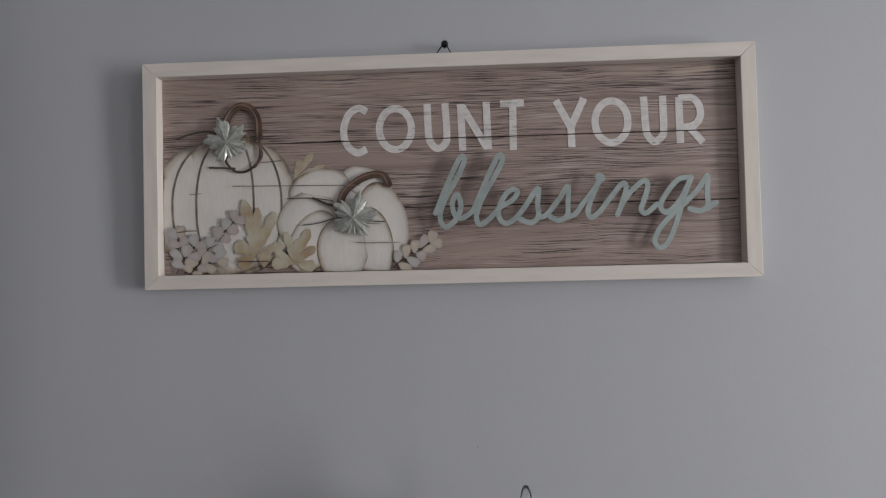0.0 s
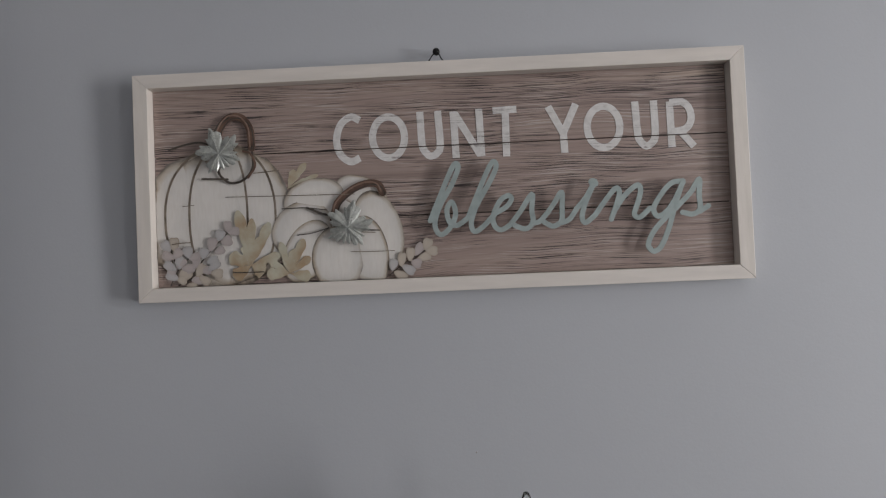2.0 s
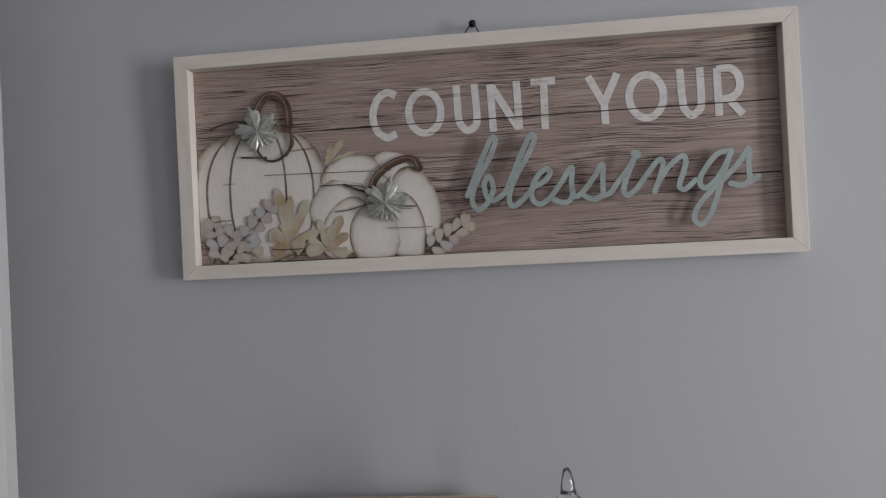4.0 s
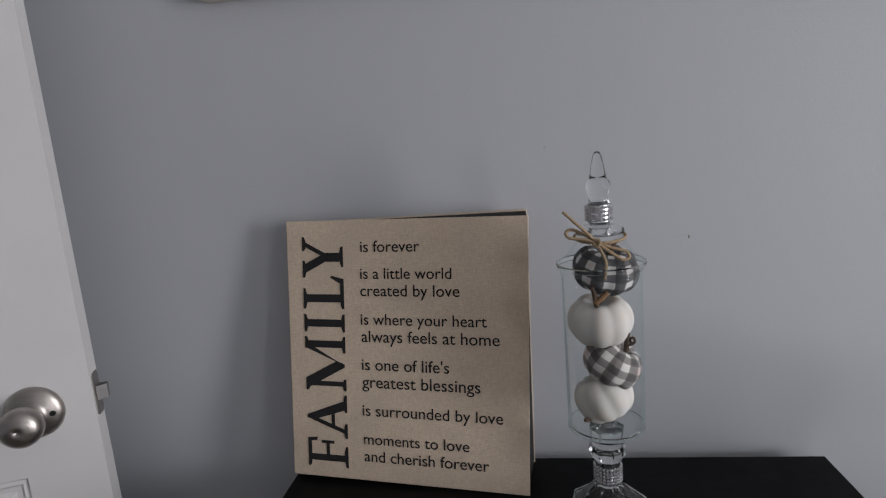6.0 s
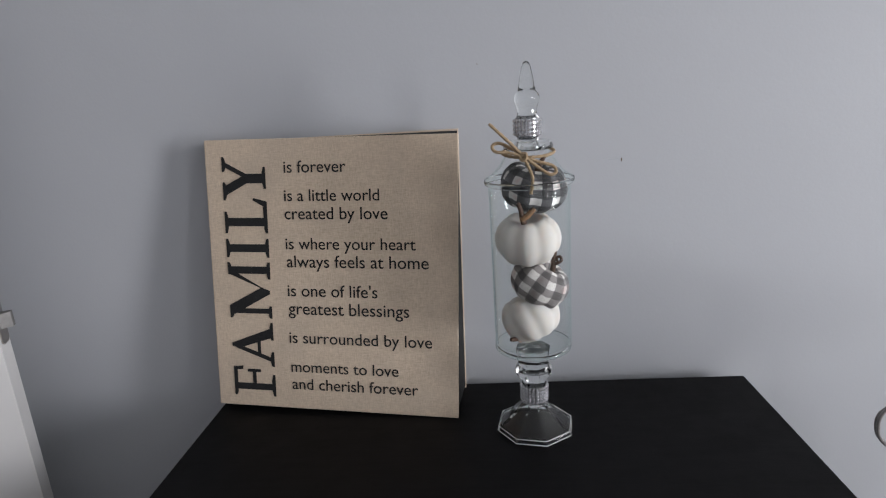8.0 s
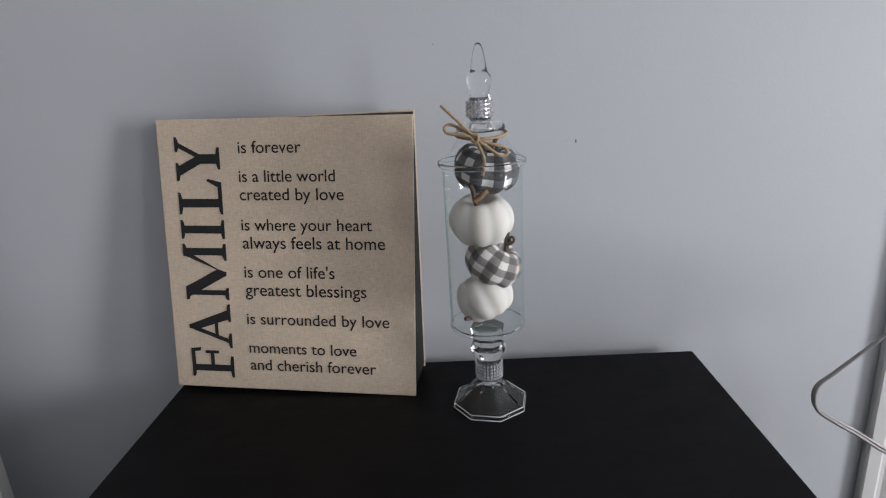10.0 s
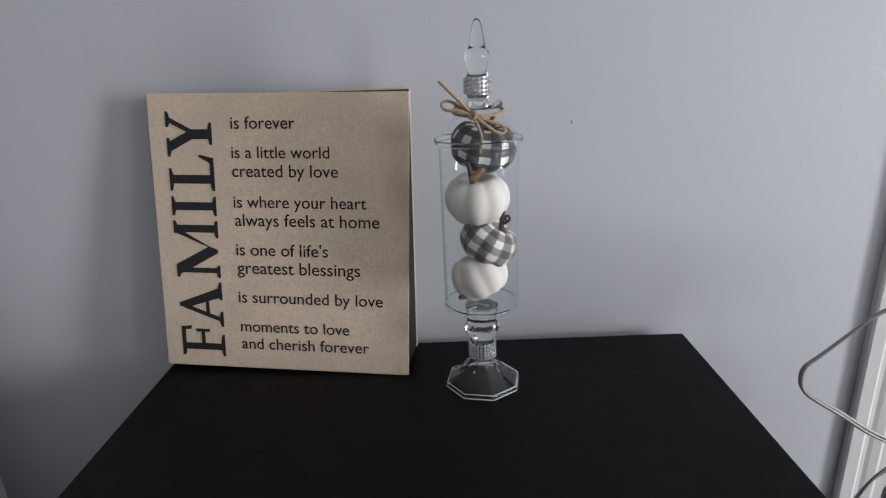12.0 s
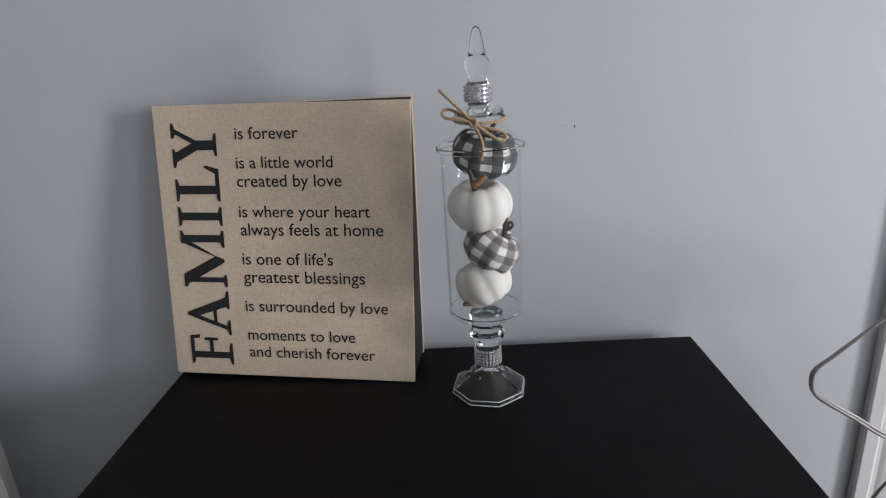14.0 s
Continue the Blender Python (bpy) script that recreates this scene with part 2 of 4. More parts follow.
WHITE_PUMPKIN = plain("matte_white_foam", (0.64, 0.61, 0.575), 0.75, vary=0.03, scale=40, relief=0.12, grain=300)
foam = WHITE_PUMPKIN.node_tree.nodes["Principled BSDF"]
foam.inputs["Subsurface Weight"].default_value, foam.inputs["Subsurface Scale"].default_value = 0.6, 0.02
foam.inputs["Subsurface Radius"].default_value = (1.0, 0.8, 0.65)
PLAID_BLACK = gingham("black_and_white_check", (0.014, 0.014, 0.017), (0.075, 0.073, 0.08), (0.68, 0.655, 0.635), 9, 5)
PLAID_GREY = gingham("grey_and_white_check", (0.095, 0.084, 0.084), (0.25, 0.225, 0.22), (0.70, 0.67, 0.64), 8, 5)
BARK = plain("brown_twig", (0.075, 0.042, 0.028), 0.8, vary=0.35, scale=90, relief=0.6, grain=250, depth=0.001)
TWIG = plain("light_brown_twig", (0.19, 0.105, 0.05), 0.75, vary=0.4, scale=120, relief=0.6, grain=250, depth=0.001)
JUTE = plain("jute_twine", (0.35, 0.255, 0.155), 0.9, vary=0.3, scale=500, relief=0.8, grain=900, depth=0.001)
CORD = plain("translucent_grey_cord", (0.27, 0.255, 0.25), 0.3, vary=0.1, scale=60)
WICKER = plain("grey_woven_fibre", (0.30, 0.33, 0.345), 0.6, vary=0.25, scale=150, relief=0.4)


# ---- building helpers ----
def thing(name, m, label, category, group="", kind=""):
    ob = new(name)
    ob.empty_display_size = 0.05
    ob.matrix_world = m
    return tagged(ob, label, category, group, kind)


def part(name, bm, material, parent=None, label="", smooth=False):
    bmesh.ops.recalc_face_normals(bm, faces=bm.faces)
    me = bpy.data.meshes.new(name)
    bm.to_mesh(me)
    bm.free()
    me.materials.append(material)
    if smooth:
        for f in me.polygons:
            f.use_smooth = True
    ob = new(name, me)
    ob.parent = parent
    if label:
        ob["label"] = label
    return ob


def box(bm, x0, x1, y0, y1, z0, z1, bevel=0.0, m=None):
    r = bmesh.ops.create_cube(bm, size=1)
    vs = r["verts"]
    for v in vs:
        v.co = Vector(((x0 + x1) / 2 + v.co.x * (x1 - x0), (y0 + y1) / 2 + v.co.y * (y1 - y0), (z0 + z1) / 2 + v.co.z * (z1 - z0)))
    if bevel:
        es = list({e for v in vs for e in v.link_edges})
        vs = list({v for f in bmesh.ops.bevel(bm, geom=es, offset=bevel, segments=2, affect="EDGES", profile=0.6)["faces"] for v in f.verts} | {v for v in vs if v.is_valid})
    if m is not None:
        for v in vs:
            v.co = m @ v.co
    return bm


def hexa(bm, low, high):
    """A solid from four corners below and the four above them."""
    vs = [bm.verts.new(c) for c in (*low, *high)]
    for f in ((0, 1, 2, 3), (4, 5, 6, 7), (0, 1, 5, 4), (1, 2, 6, 5), (2, 3, 7, 6), (3, 0, 4, 7)):
        bm.faces.new([vs[i] for i in f])
    return bm


def smooth_line(points, steps=6):
    """Catmull-Rom through the points."""
    ps = [Vector(p) for p in points]
    if len(ps) < 3:
        return [ps[0].lerp(ps[1], i / steps) for i in range(steps + 1)]
    ps = [2 * ps[0] - ps[1], *ps, 2 * ps[-1] - ps[-2]]
    out = []
    for a, b, c, d in zip(ps, ps[1:], ps[2:], ps[3:]):
        for i in range(steps):
            s = i / steps
            out.append(0.5 * (2 * b + (c - a) * s + (2 * a - 5 * b + 4 * c - d) * s * s + (3 * b - a - 3 * c + d) * s ** 3))
    return out + [ps[-2]]


def tube(bm, points, radius, seg=8, steps=6, flat=1.0):
    """A round cord or stem along the points; radius is a number or a function of the way along (0 to 1)."""
    line = smooth_line(points, steps)
    rings, side = [], None
    for i, p in enumerate(line):
        d = (line[min(i + 1, len(line) - 1)] - line[max(i - 1, 0)]).normalized()
        if side is None:
            side = d.orthogonal().normalized()
        side = (side - d * side.dot(d)).normalized()
        up = d.cross(side)
        r = radius(i / (len(line) - 1)) if callable(radius) else radius
        rings.append([bm.verts.new(p + side * (r * math.cos(a)) + up * (r * flat * math.sin(a))) for a in (2 * math.pi * k / seg for k in range(seg))])
    for a, b in zip(rings, rings[1:]):
        for k in range(seg):
            bm.faces.new((a[k], a[(k + 1) % seg], b[(k + 1) % seg], b[k]))
    bm.faces.new(rings[0])
    bm.faces.new(rings[-1])
    return bm


def lathe(bm, profile, seg=48, cx=0.0, cy=0.0, close=False, turn=0.0):
    rings = []
    for r, z in profile:
        rings.append([bm.verts.new((cx + r * math.cos(2 * math.pi * k / seg + turn), cy + r * math.sin(2 * math.pi * k / seg + turn), z)) for k in range(seg)] if r > 1e-5 else [bm.verts.new((cx, cy, z))])
    pairs = list(zip(rings, rings[1:])) + ([(rings[-1], rings[0])] if close else [])
    for a, b in pairs:
        for k in range(seg):
            q = [a[k % len(a)], a[(k + 1) % len(a)], b[(k + 1) % len(b)], b[k % len(b)]]
            q = [v for i, v in enumerate(q) if v not in q[:i]]
            if len(q) > 2:
                bm.faces.new(q)
    return bm


def stroke(bm, points, width, front, back, rise=0.0, steps=6, round_ends=True):
    """A flat brush stroke or cut metal band in the x-z plane (millimetres in, metres out)."""
    line = [p / 1000 for p in smooth_line([(x, z, 0) for x, z in points], steps)]
    half = width / 2000
    gone = [0.0]
    for a, b in zip(line, line[1:]):
        gone.append(gone[-1] + (b - a).length)
    n = len(line)
    if round_ends:
        d0, d1 = (line[1] - line[0]).normalized(), (line[-1] - line[-2]).normalized()
        caps = (0.97, 0.8, 0.5, 0.25)
        widths = [math.sqrt(1 - c * c) for c in caps] + [1.0] * n + [math.sqrt(1 - c * c) for c in reversed(caps)]
        line = [line[0] - d0 * half * c for c in caps] + line + [line[-1] + d1 * half * c for c in reversed(caps)]
    else:
        widths = [1.0] * n
    rows = []
    for i, p in enumerate(line):
        d = (line[min(i + 1, len(line) - 1)] - line[max(i - 1, 0)]).normalized()
        s = Vector((-d.y, d.x, 0)) * half * widths[i]
        y = front - rise * i / len(line)
        rows.append([bm.verts.new((q.x, yy, q.y)) for q, yy in ((p + s, y), (p - s, y), (p - s, y + (back - front)), (p + s, y + (back - front)))])
    for a, b in zip(rows, rows[1:]):
        for k in range(4):
            bm.faces.new((a[k], a[(k + 1) % 4], b[(k + 1) % 4], b[k]))
    bm.faces.new(rows[0])
    bm.faces.new(rows[-1])
    return bm


def plate(bm, outline, front, dome, limits, rings=4, seg=48):
    """A thin painted or stamped piece in the x-z plane: outline(angle) gives x and z; u runs from the middle to the rim."""
    uv = bm.loops.layers.uv.verify()
    edge = [Vector((x, 0, z)) for x, z in (outline(2 * math.pi * k / seg) for k in range(seg))]
    mid = sum(edge, Vector()) / seg
    x0, x1, z0, z1 = limits
    made = []
    for j in range(rings + 1):
        s = j / rings
        row = []
        for e in edge:
            q = mid.lerp(e, s)
            row.append((bm.verts.new((min(max(q.x, x0), x1), front - dome * (1 - s * s), min(max(q.z, z0), z1))), s))
        made.append(row)
    back = [bm.verts.new((v.co.x, front + 0.0006, v.co.z)) for v, _ in made[-1]]
    for a, b in zip(made[1:], made[2:]):
        for k in range(seg):
            q = (a[k], a[(k + 1) % seg], b[(k + 1) % seg], b[k])
            for l, (_, s) in zip(bm.faces.new([v for v, _ in q]).loops, q):
                l[uv].uv = (s, 0.5)
    centre = bm.verts.new((min(max(mid.x, x0), x1), front - dome, min(max(mid.z, z0), z1)))
    for k in range(seg):
        f = bm.faces.new((centre, made[1][k][0], made[1][(k + 1) % seg][0]))
        for l, s in zip(f.loops, (0, 1 / rings, 1 / rings)):
            l[uv].uv = (s, 0.5)
        f = bm.faces.new((made[-1][k][0], made[-1][(k + 1) % seg][0], back[(k + 1) % seg], back[k]))
        for l in f.loops:
            l[uv].uv = (1, 0.5)
    for v, _ in made[0]:
        bm.verts.remove(v)
    return bm


# strokes of the lettering on the sign, in millimetres from its middle
CAPITALS = []
CAPITALS.append(("C", [[(-104, 81), (-115.8, 86.2), (-129.8, 76.3), (-135.9, 55.4), (-131.3, 36.3), (-118.1, 25.8), (-105.2, 30.4)]]))
CAPITALS.append(("U", [[(-22.5, 88.7), (-21.3, 47.1), (-18, 35.7), (-10.2, 28.5), (-1, 32.6), (3.2, 44.4), (1.4, 88.9)]]))
CAPITALS.append(("N", [[(22.2, 87), (23.9, 24.5)], [(24.3, 83.8), (56.6, 26.6)], [(56.6, 88.9), (58.1, 25)]]))
CAPITALS.append(("T", [[(75, 85.6), (106.9, 86.1)], [(91.9, 83.2), (91.2, 23.3)]]))
CAPITALS.append(("Y", [[(149, 87.6), (167.7, 50.7)], [(185.9, 89.3), (167.7, 50.7)], [(167.9, 53.6), (168.6, 24.5)]]))
CAPITALS.append(("U", [[(264.2, 88.7), (266.2, 46.9), (269.2, 35.6), (276.8, 28.6), (285, 33.3), (289.3, 44.2), (289, 88.8)]]))
CAPITALS.append(("R", [[(309.9, 86.2), (310.6, 25.3)], [(309.8, 84.7), (325.1, 85.4), (334.7, 77.4), (337.5, 63.1), (332.5, 51.6), (322.8, 46.9), (310.4, 46.1)], [(322.7, 46.1), (339.5, 25.3)]]))
SCRIPT = []
SCRIPT.append(("b", [[(-14, -59.1), (-5.1, -39.1), (11.9, -1.8), (21.4, 14.6), (25.5, 9.2), (16.5, -12.3), (0.8, -37.9), (-7.4, -59.4), (-6.5, -71.9), (0.5, -78), (11.8, -69.1), (19.8, -52), (15.5, -35.7), (8.5, -45.6), (11.4, -61.8), (21.3, -66.6), (35.5, -57.8)]]))
SCRIPT.append(("l", [[(35.5, -57.8), (47.7, -30.7), (62.2, 0.1), (71.6, 15), (75.6, 8.2), (66.8, -10.4), (48.7, -40.2), (40.5, -60.2), (40.7, -71.9), (45.6, -75.7), (56, -69), (72, -53)]]))
SCRIPT.append(("e", [[(72, -53), (86.8, -45), (93.8, -35.1), (89, -30.5), (78.5, -37.3), (69, -55.8), (70.5, -69.6), (78.9, -75.1), (90.7, -69.1)]]))
SCRIPT.append(("s", [[(90.7, -69.1), (104.5, -52.4), (120.8, -29.9), (119.7, -50.9), (120.4, -66.9), (110.6, -75.2), (96.4, -70.1)], [(120.3, -68.4), (129.8, -65.9), (140.4, -54.8)]]))
SCRIPT.append(("s", [[(140.4, -54.8), (149.6, -42.9), (159.7, -28.9), (159.2, -52.8), (157.7, -67.2), (146.6, -73.2), (135.4, -67.6)], [(157.6, -69.4), (168.6, -64.8), (177.8, -52.3)]]))
SCRIPT.append(("i", [[(177.8, -52.3), (191.6, -36.3), (202.5, -18.7), (196.1, -31.4), (187.1, -52), (185, -64.9), (189.7, -70.2), (201.6, -61.4)]]))
SCRIPT.append(("n", [[(201.6, -61.4), (216.2, -42.5), (229.9, -27.3), (234.7, -31.8), (231.8, -44.7), (222.7, -67.4)], [(226.1, -58.2), (241.5, -37.2), (257.9, -24.3), (262.5, -31), (258, -47.4), (252.9, -61.6), (259.8, -66.3), (273.2, -55.4)]]))
SCRIPT.append(("g", [[(317.7, -21.5), (302.7, -23.6), (288.4, -38.1), (278.1, -55.6), (282.5, -65.9), (293.4, -61.4), (306.4, -44.8), (317.6, -22.9)], [(317.7, -21.5), (306.7, -50.5), (296.4, -82.4), (285.8, -104.9), (275.6, -111.6), (269, -102.7), (275.6, -87.2), (289.2, -72), (308.6, -54.9)]]))
SCRIPT.append(("s", [[(308.6, -54.9), (326.7, -37.1), (339, -19.7), (337.8, -39.8), (338, -58.5), (328.5, -65.3), (315.2, -62.5)], [(337.8, -62.1), (348.8, -55.5)]]))


# ---- the room ----
LEFT, RIGHT, REAR, HIGH, BACK = -2.7, 3.4, -4.2, 2.44, 0.008


def structure(name, bm, material, label, category, smooth=False):
    return tagged(part(name, bm, material, None, "", smooth), label, category, kind="structure")


structure("floor", box(bmesh.new(), LEFT - 0.1, RIGHT + 0.1, REAR - 0.1, 0.1, -0.1, 0.0), FLOOR, "brown carpeted floor of a small bedroom", "floor")
structure("ceiling", box(bmesh.new(), LEFT - 0.1, RIGHT + 0.1, REAR - 0.1, 0.1, HIGH, HIGH + 0.1), CEILING, "flat white painted ceiling of the room", "ceiling")
back = bmesh.new()
box(back, LEFT, 0.757, BACK, 0.1, 0.0, HIGH)
box(back, 1.537, RIGHT, BACK, 0.1, 0.0, HIGH)
box(back, 0.757, 1.537, BACK, 0.1, 2.05, HIGH)
structure("wall_north", back, WALL, "pale blue-grey painted plaster wall with small scuffs", "wall")
structure("wall_west", box(bmesh.new(), LEFT - 0.1, LEFT, REAR, 0.1, 0.0, HIGH), WALL, "pale blue-grey painted plain side wall", "wall")
side = bmesh.new()
for y0, y1, z0, z1 in ((REAR, -3.50, 0, HIGH), (-2.80, -1.85, 0, HIGH), (-1.15, 0.1, 0, HIGH), (-3.50, -2.80, 0, 0.28), (-3.50, -2.80, 1.96, HIGH), (-1.85, -1.15, 0, 0.28), (-1.85, -1.15, 1.96, HIGH)):
    box(side, RIGHT, RIGHT + 0.1, y0, y1, z0, z1)
structure("wall_east", side, WALL, "pale blue-grey painted wall with two windows", "wall")
structure("wall_south", box(bmesh.new(), LEFT - 0.1, RIGHT + 0.1, REAR - 0.1, REAR, 0.0, HIGH), WALL, "pale blue-grey painted wall behind the viewer", "wall")
base = bmesh.new()
box(base, LEFT, 0.645, BACK - 0.013, BACK - 0.0005, 0.0, 0.085, 0.003)
structure("baseboard", base, WHITE, "white painted baseboard along the wall", "baseboard")


def window(name, m, width, height):
    """A white sash in an opening; x along the wall, z up from the sill."""
    w = thing(name, m, "white framed daylight window in the wall", "window", kind="structure")
    f = bmesh.new()
    for x0, x1, z0, z1 in ((-width / 2, -width / 2 + 0.04, 0, height), (width / 2 - 0.04, width / 2, 0, height), (-width / 2 + 0.04, width / 2 - 0.04, 0, 0.04), (-width / 2 + 0.04, width / 2 - 0.04, height - 0.04, height)):
        box(f, x0, x1, 0.05, 0.09, z0, z1)
    part("window_frame", f, WHITE, w)
    g = part("pane", box(bmesh.new(), -width / 2 + 0.04, width / 2 - 0.04, 0.068, 0.072, 0.04, height - 0.04), THIN_GLASS, w)
    g.visible_shadow = False


for number, (along, _) in enumerate(WINDOWS, 1):
    window(f"window_{number}", pose(RIGHT, along, 0.28, 0, 0, -90), 0.70, 1.68)


# white casing and closed closet door at the end of the wall
trim = thing("trim", pose(0, BACK, 0), "white moulded door casing against the grey wall", "door casing", kind="structure")
TRIM = 0.6430
for name, x0, flip in (("casing", TRIM, 1), ("casing", 1.644, -1)):
    c = bmesh.new()
    prof = [(0, 0), (0, 0.0110), (0.003, 0.0130), (0.020, 0.0145), (0.024, 0.0128), (0.030, 0.0128), (0.036, 0.0148), (0.048, 0.0168), (0.053, 0.0153), (0.060, 0.0160), (0.090, 0.0200), (0.102, 0.0200), (0.107, 0.017), (0.107, 0)]
    lo = [c.verts.new((x0 + flip * x, -y - 0.0005, 0)) for x, y in prof]
    hi = [c.verts.new((x0 + flip * x, -y - 0.0005, 2.12)) for x, y in prof]
    for k in range(len(prof)):
        n = (k + 1) % len(prof)
        c.faces.new((lo[k], lo[n], hi[n], hi[k]))
    c.faces.new(lo)
    c.faces.new(hi)
    part(name, c, WHITE, trim)
part("casing", box(bmesh.new(), TRIM + 0.107, 1.537, -0.024, -0.0005, 2.05, 2.12, 0.003), WHITE, trim)
closet = thing("door_2", pose(0, 0, 0), "closed white closet door in its casing", "door", kind="structure")
part("door_leaf", box(bmesh.new(), 0.760, 1.534, 0.02, 0.055, 0.008, 2.045, 0.002), WHITE, closet)


def panel_door():
    """An open six-panel door; x runs from the latch edge towards the hinges, y into the leaf, z up."""
    turn = pose(-0.5715, -0.132, 0.012, 0, 0, 25)
    d = thing("door_1", turn, "open white moulded six-panel interior door with satin knob", "door", kind="structure")
    w, h, t = 0.76, 2.03, 0.035
    leaf = bmesh.new()
    xs = [-w, -0.670, -0.427, -0.333, -0.090, 0.0]
    zs = [0.0, 0.22, 0.872, 1.035, 1.62, 1.735, 1.90, h]
    holes = [(1, 2), (3, 4)]
    box(leaf, -w, 0.0, 0.008, t, 0, h, 0.0015)
    for a, b in zip(xs, xs[1:]):
        column = any(abs(a - xs[i]) < 1e-6 for i, _ in holes)
        for c, e in zip(zs, zs[1:]):
            opening = column and any(abs(c - z) < 1e-6 for z in (0.22, 1.035, 1.735))
            if not opening:
                box(leaf, a, b, 0.0, 0.009, c, e)
    bmesh.ops.remove_doubles(leaf, verts=leaf.verts, dist=0.00005)
    body = part("door_leaf", leaf, WHITE, d)
    for i, j in holes:
        for z0, z1 in ((0.22, 0.872), (1.035, 1.62), (1.735, 1.90)):
            p = bmesh.new()
            x0, x1 = xs[i], xs[j]
            rings = []
            for inset, y in ((0.0, 0.0002), (0.003, 0.0050), (0.008, 0.0035), (0.012, 0.0075), (0.018, 0.0078), (0.032, 0.0020), (0.034, 0.0018)):
                rings.append([p.verts.new(q) for q in ((x0 + inset, y, z0 + inset), (x1 - inset, y, z0 + inset), (x1 - inset, y, z1 - inset), (x0 + inset, y, z1 - inset))])
            for a, b in zip(rings, rings[1:]):
                for k in range(4):
                    p.faces.new((a[k], a[(k + 1) % 4], b[(k + 1) % 4], b[k]))
            p.faces.new(rings[-1])
            part("door_panel", p, WHITE, body)
    # knob set, its axis along -y
    spin = pose(-0.067, 0, 0.957, 90, 0, 0) @ Matrix.Scale(0.87, 4)
    rose = lathe(bmesh.new(), [(0, 0), (0.039, 0), (0.039, 0.002), (0.037, 0.006), (0.031, 0.010), (0.020, 0.013), (0.0135, 0.016), (0.0125, 0.026), (0, 0.026)], 48)
    rose.transform(spin)
    knob_set = part("rose", rose, NICKEL, d, "round satin nickel rose", True)
    k = lathe(bmesh.new(), [(0, 0.024), (0.013, 0.024), (0.0135, 0.030), (0.021, 0.036), (0.0265, 0.044), (0.028, 0.052), (0.0265, 0.060), (0.021, 0.066), (0.010, 0.0695), (0.0018, 0.0702), (0.0015, 0.0690), (0, 0.0690)], 48)
    k.transform(spin)
    part("knob", k, NICKEL, knob_set, "rounded satin nickel knob", True)
    # solid dark disc on the rose, its colour imitates the shade inside a screw hole
    dark_disc = lathe(bmesh.new(), [(0, 0.0), (0.0036, 0.0), (0.0036, 0.0012), (0, 0.0012)], 20)
    dark_disc.transform(pose(-0.0450, -0.0092, 0.955, 90, 0, 0) @ pose(0, 0, 0, 0, 18, 0))
    part("screw_hole_disc", dark_disc, DARK_STEEL, knob_set)
    plate_bm = box(bmesh.new(), -0.0004, 0.0016, 0.005, 0.030, 0.9345, 0.9915)
    bmesh.ops.bevel(plate_bm, geom=[e for e in plate_bm.edges if abs(e.verts[0].co.x - e.verts[1].co.x) > 0.001], offset=0.006, segments=4, affect="EDGES", profile=0.5)
    latch = part("latch_plate", plate_bm, NICKEL, d, "rounded nickel latch plate")
    bolt = bmesh.new()
    hexa(bolt, [(0.001, 0.010, 0.954), (0.013, 0.017, 0.954), (0.013, 0.025, 0.954), (0.001, 0.025, 0.954)], [(0.001, 0.010, 0.973), (0.013, 0.017, 0.973), (0.013, 0.025, 0.973), (0.001, 0.025, 0.973)])
    part("latch_bolt", bolt, DULL_STEEL, latch)


panel_door()


# ---- the chest and what stands on it ----
def dresser():
    d = thing("dresser", pose(0.0095, -0.012, 0), "black-brown wooden chest with a smooth bare top", "dresser")
    w, deep = 0.3565, 0.47
    part("top", box(bmesh.new(), -w, w, -deep, 0.0, TABLE - 0.022, TABLE, 0.0015), BLACK_WOOD, d)
    for x in (-w + 0.004, w - 0.022):
        part("side_panel", box(bmesh.new(), x, x + 0.018, -deep + 0.012, -0.002, 0.0, TABLE - 0.022, 0.001), BLACK_WOOD, d)
    part("front_panel", box(bmesh.new(), -w + 0.022, w - 0.022, -deep + 0.012, -deep + 0.030, 0.05, TABLE - 0.022, 0.001), BLACK_WOOD, d)
    part("back_panel", box(bmesh.new(), -w + 0.022, w - 0.022, -0.010, -0.004, 0.02, TABLE - 0.022), BLACK_WOOD, d)


dresser()


def lettering(text, width, weight=0.0):
    """The built-in font as a flat mesh, scaled to a width, with its first letter at x = 0 on the baseline."""
    data = bpy.data.curves.new("lettering", "FONT")
    data.body, data.size, data.offset, data.resolution_u = text, 1.0, weight, 6
    ob = new("lettering", data)
    bpy.context.view_layer.update()
    me = bpy.data.meshes.new_from_object(ob.evaluated_get(bpy.context.evaluated_depsgraph_get()))
    bpy.data.objects.remove(ob)
    bm = bmesh.new()
    bm.from_mesh(me)
    bpy.data.meshes.remove(me)
    lo, hi = min(v.co.x for v in bm.verts), max(v.co.x for v in bm.verts)
    s = width / (hi - lo)
    for v in bm.verts:
        v.co = Vector(((v.co.x - lo) * s, v.co.y * s, 0))
    return bm


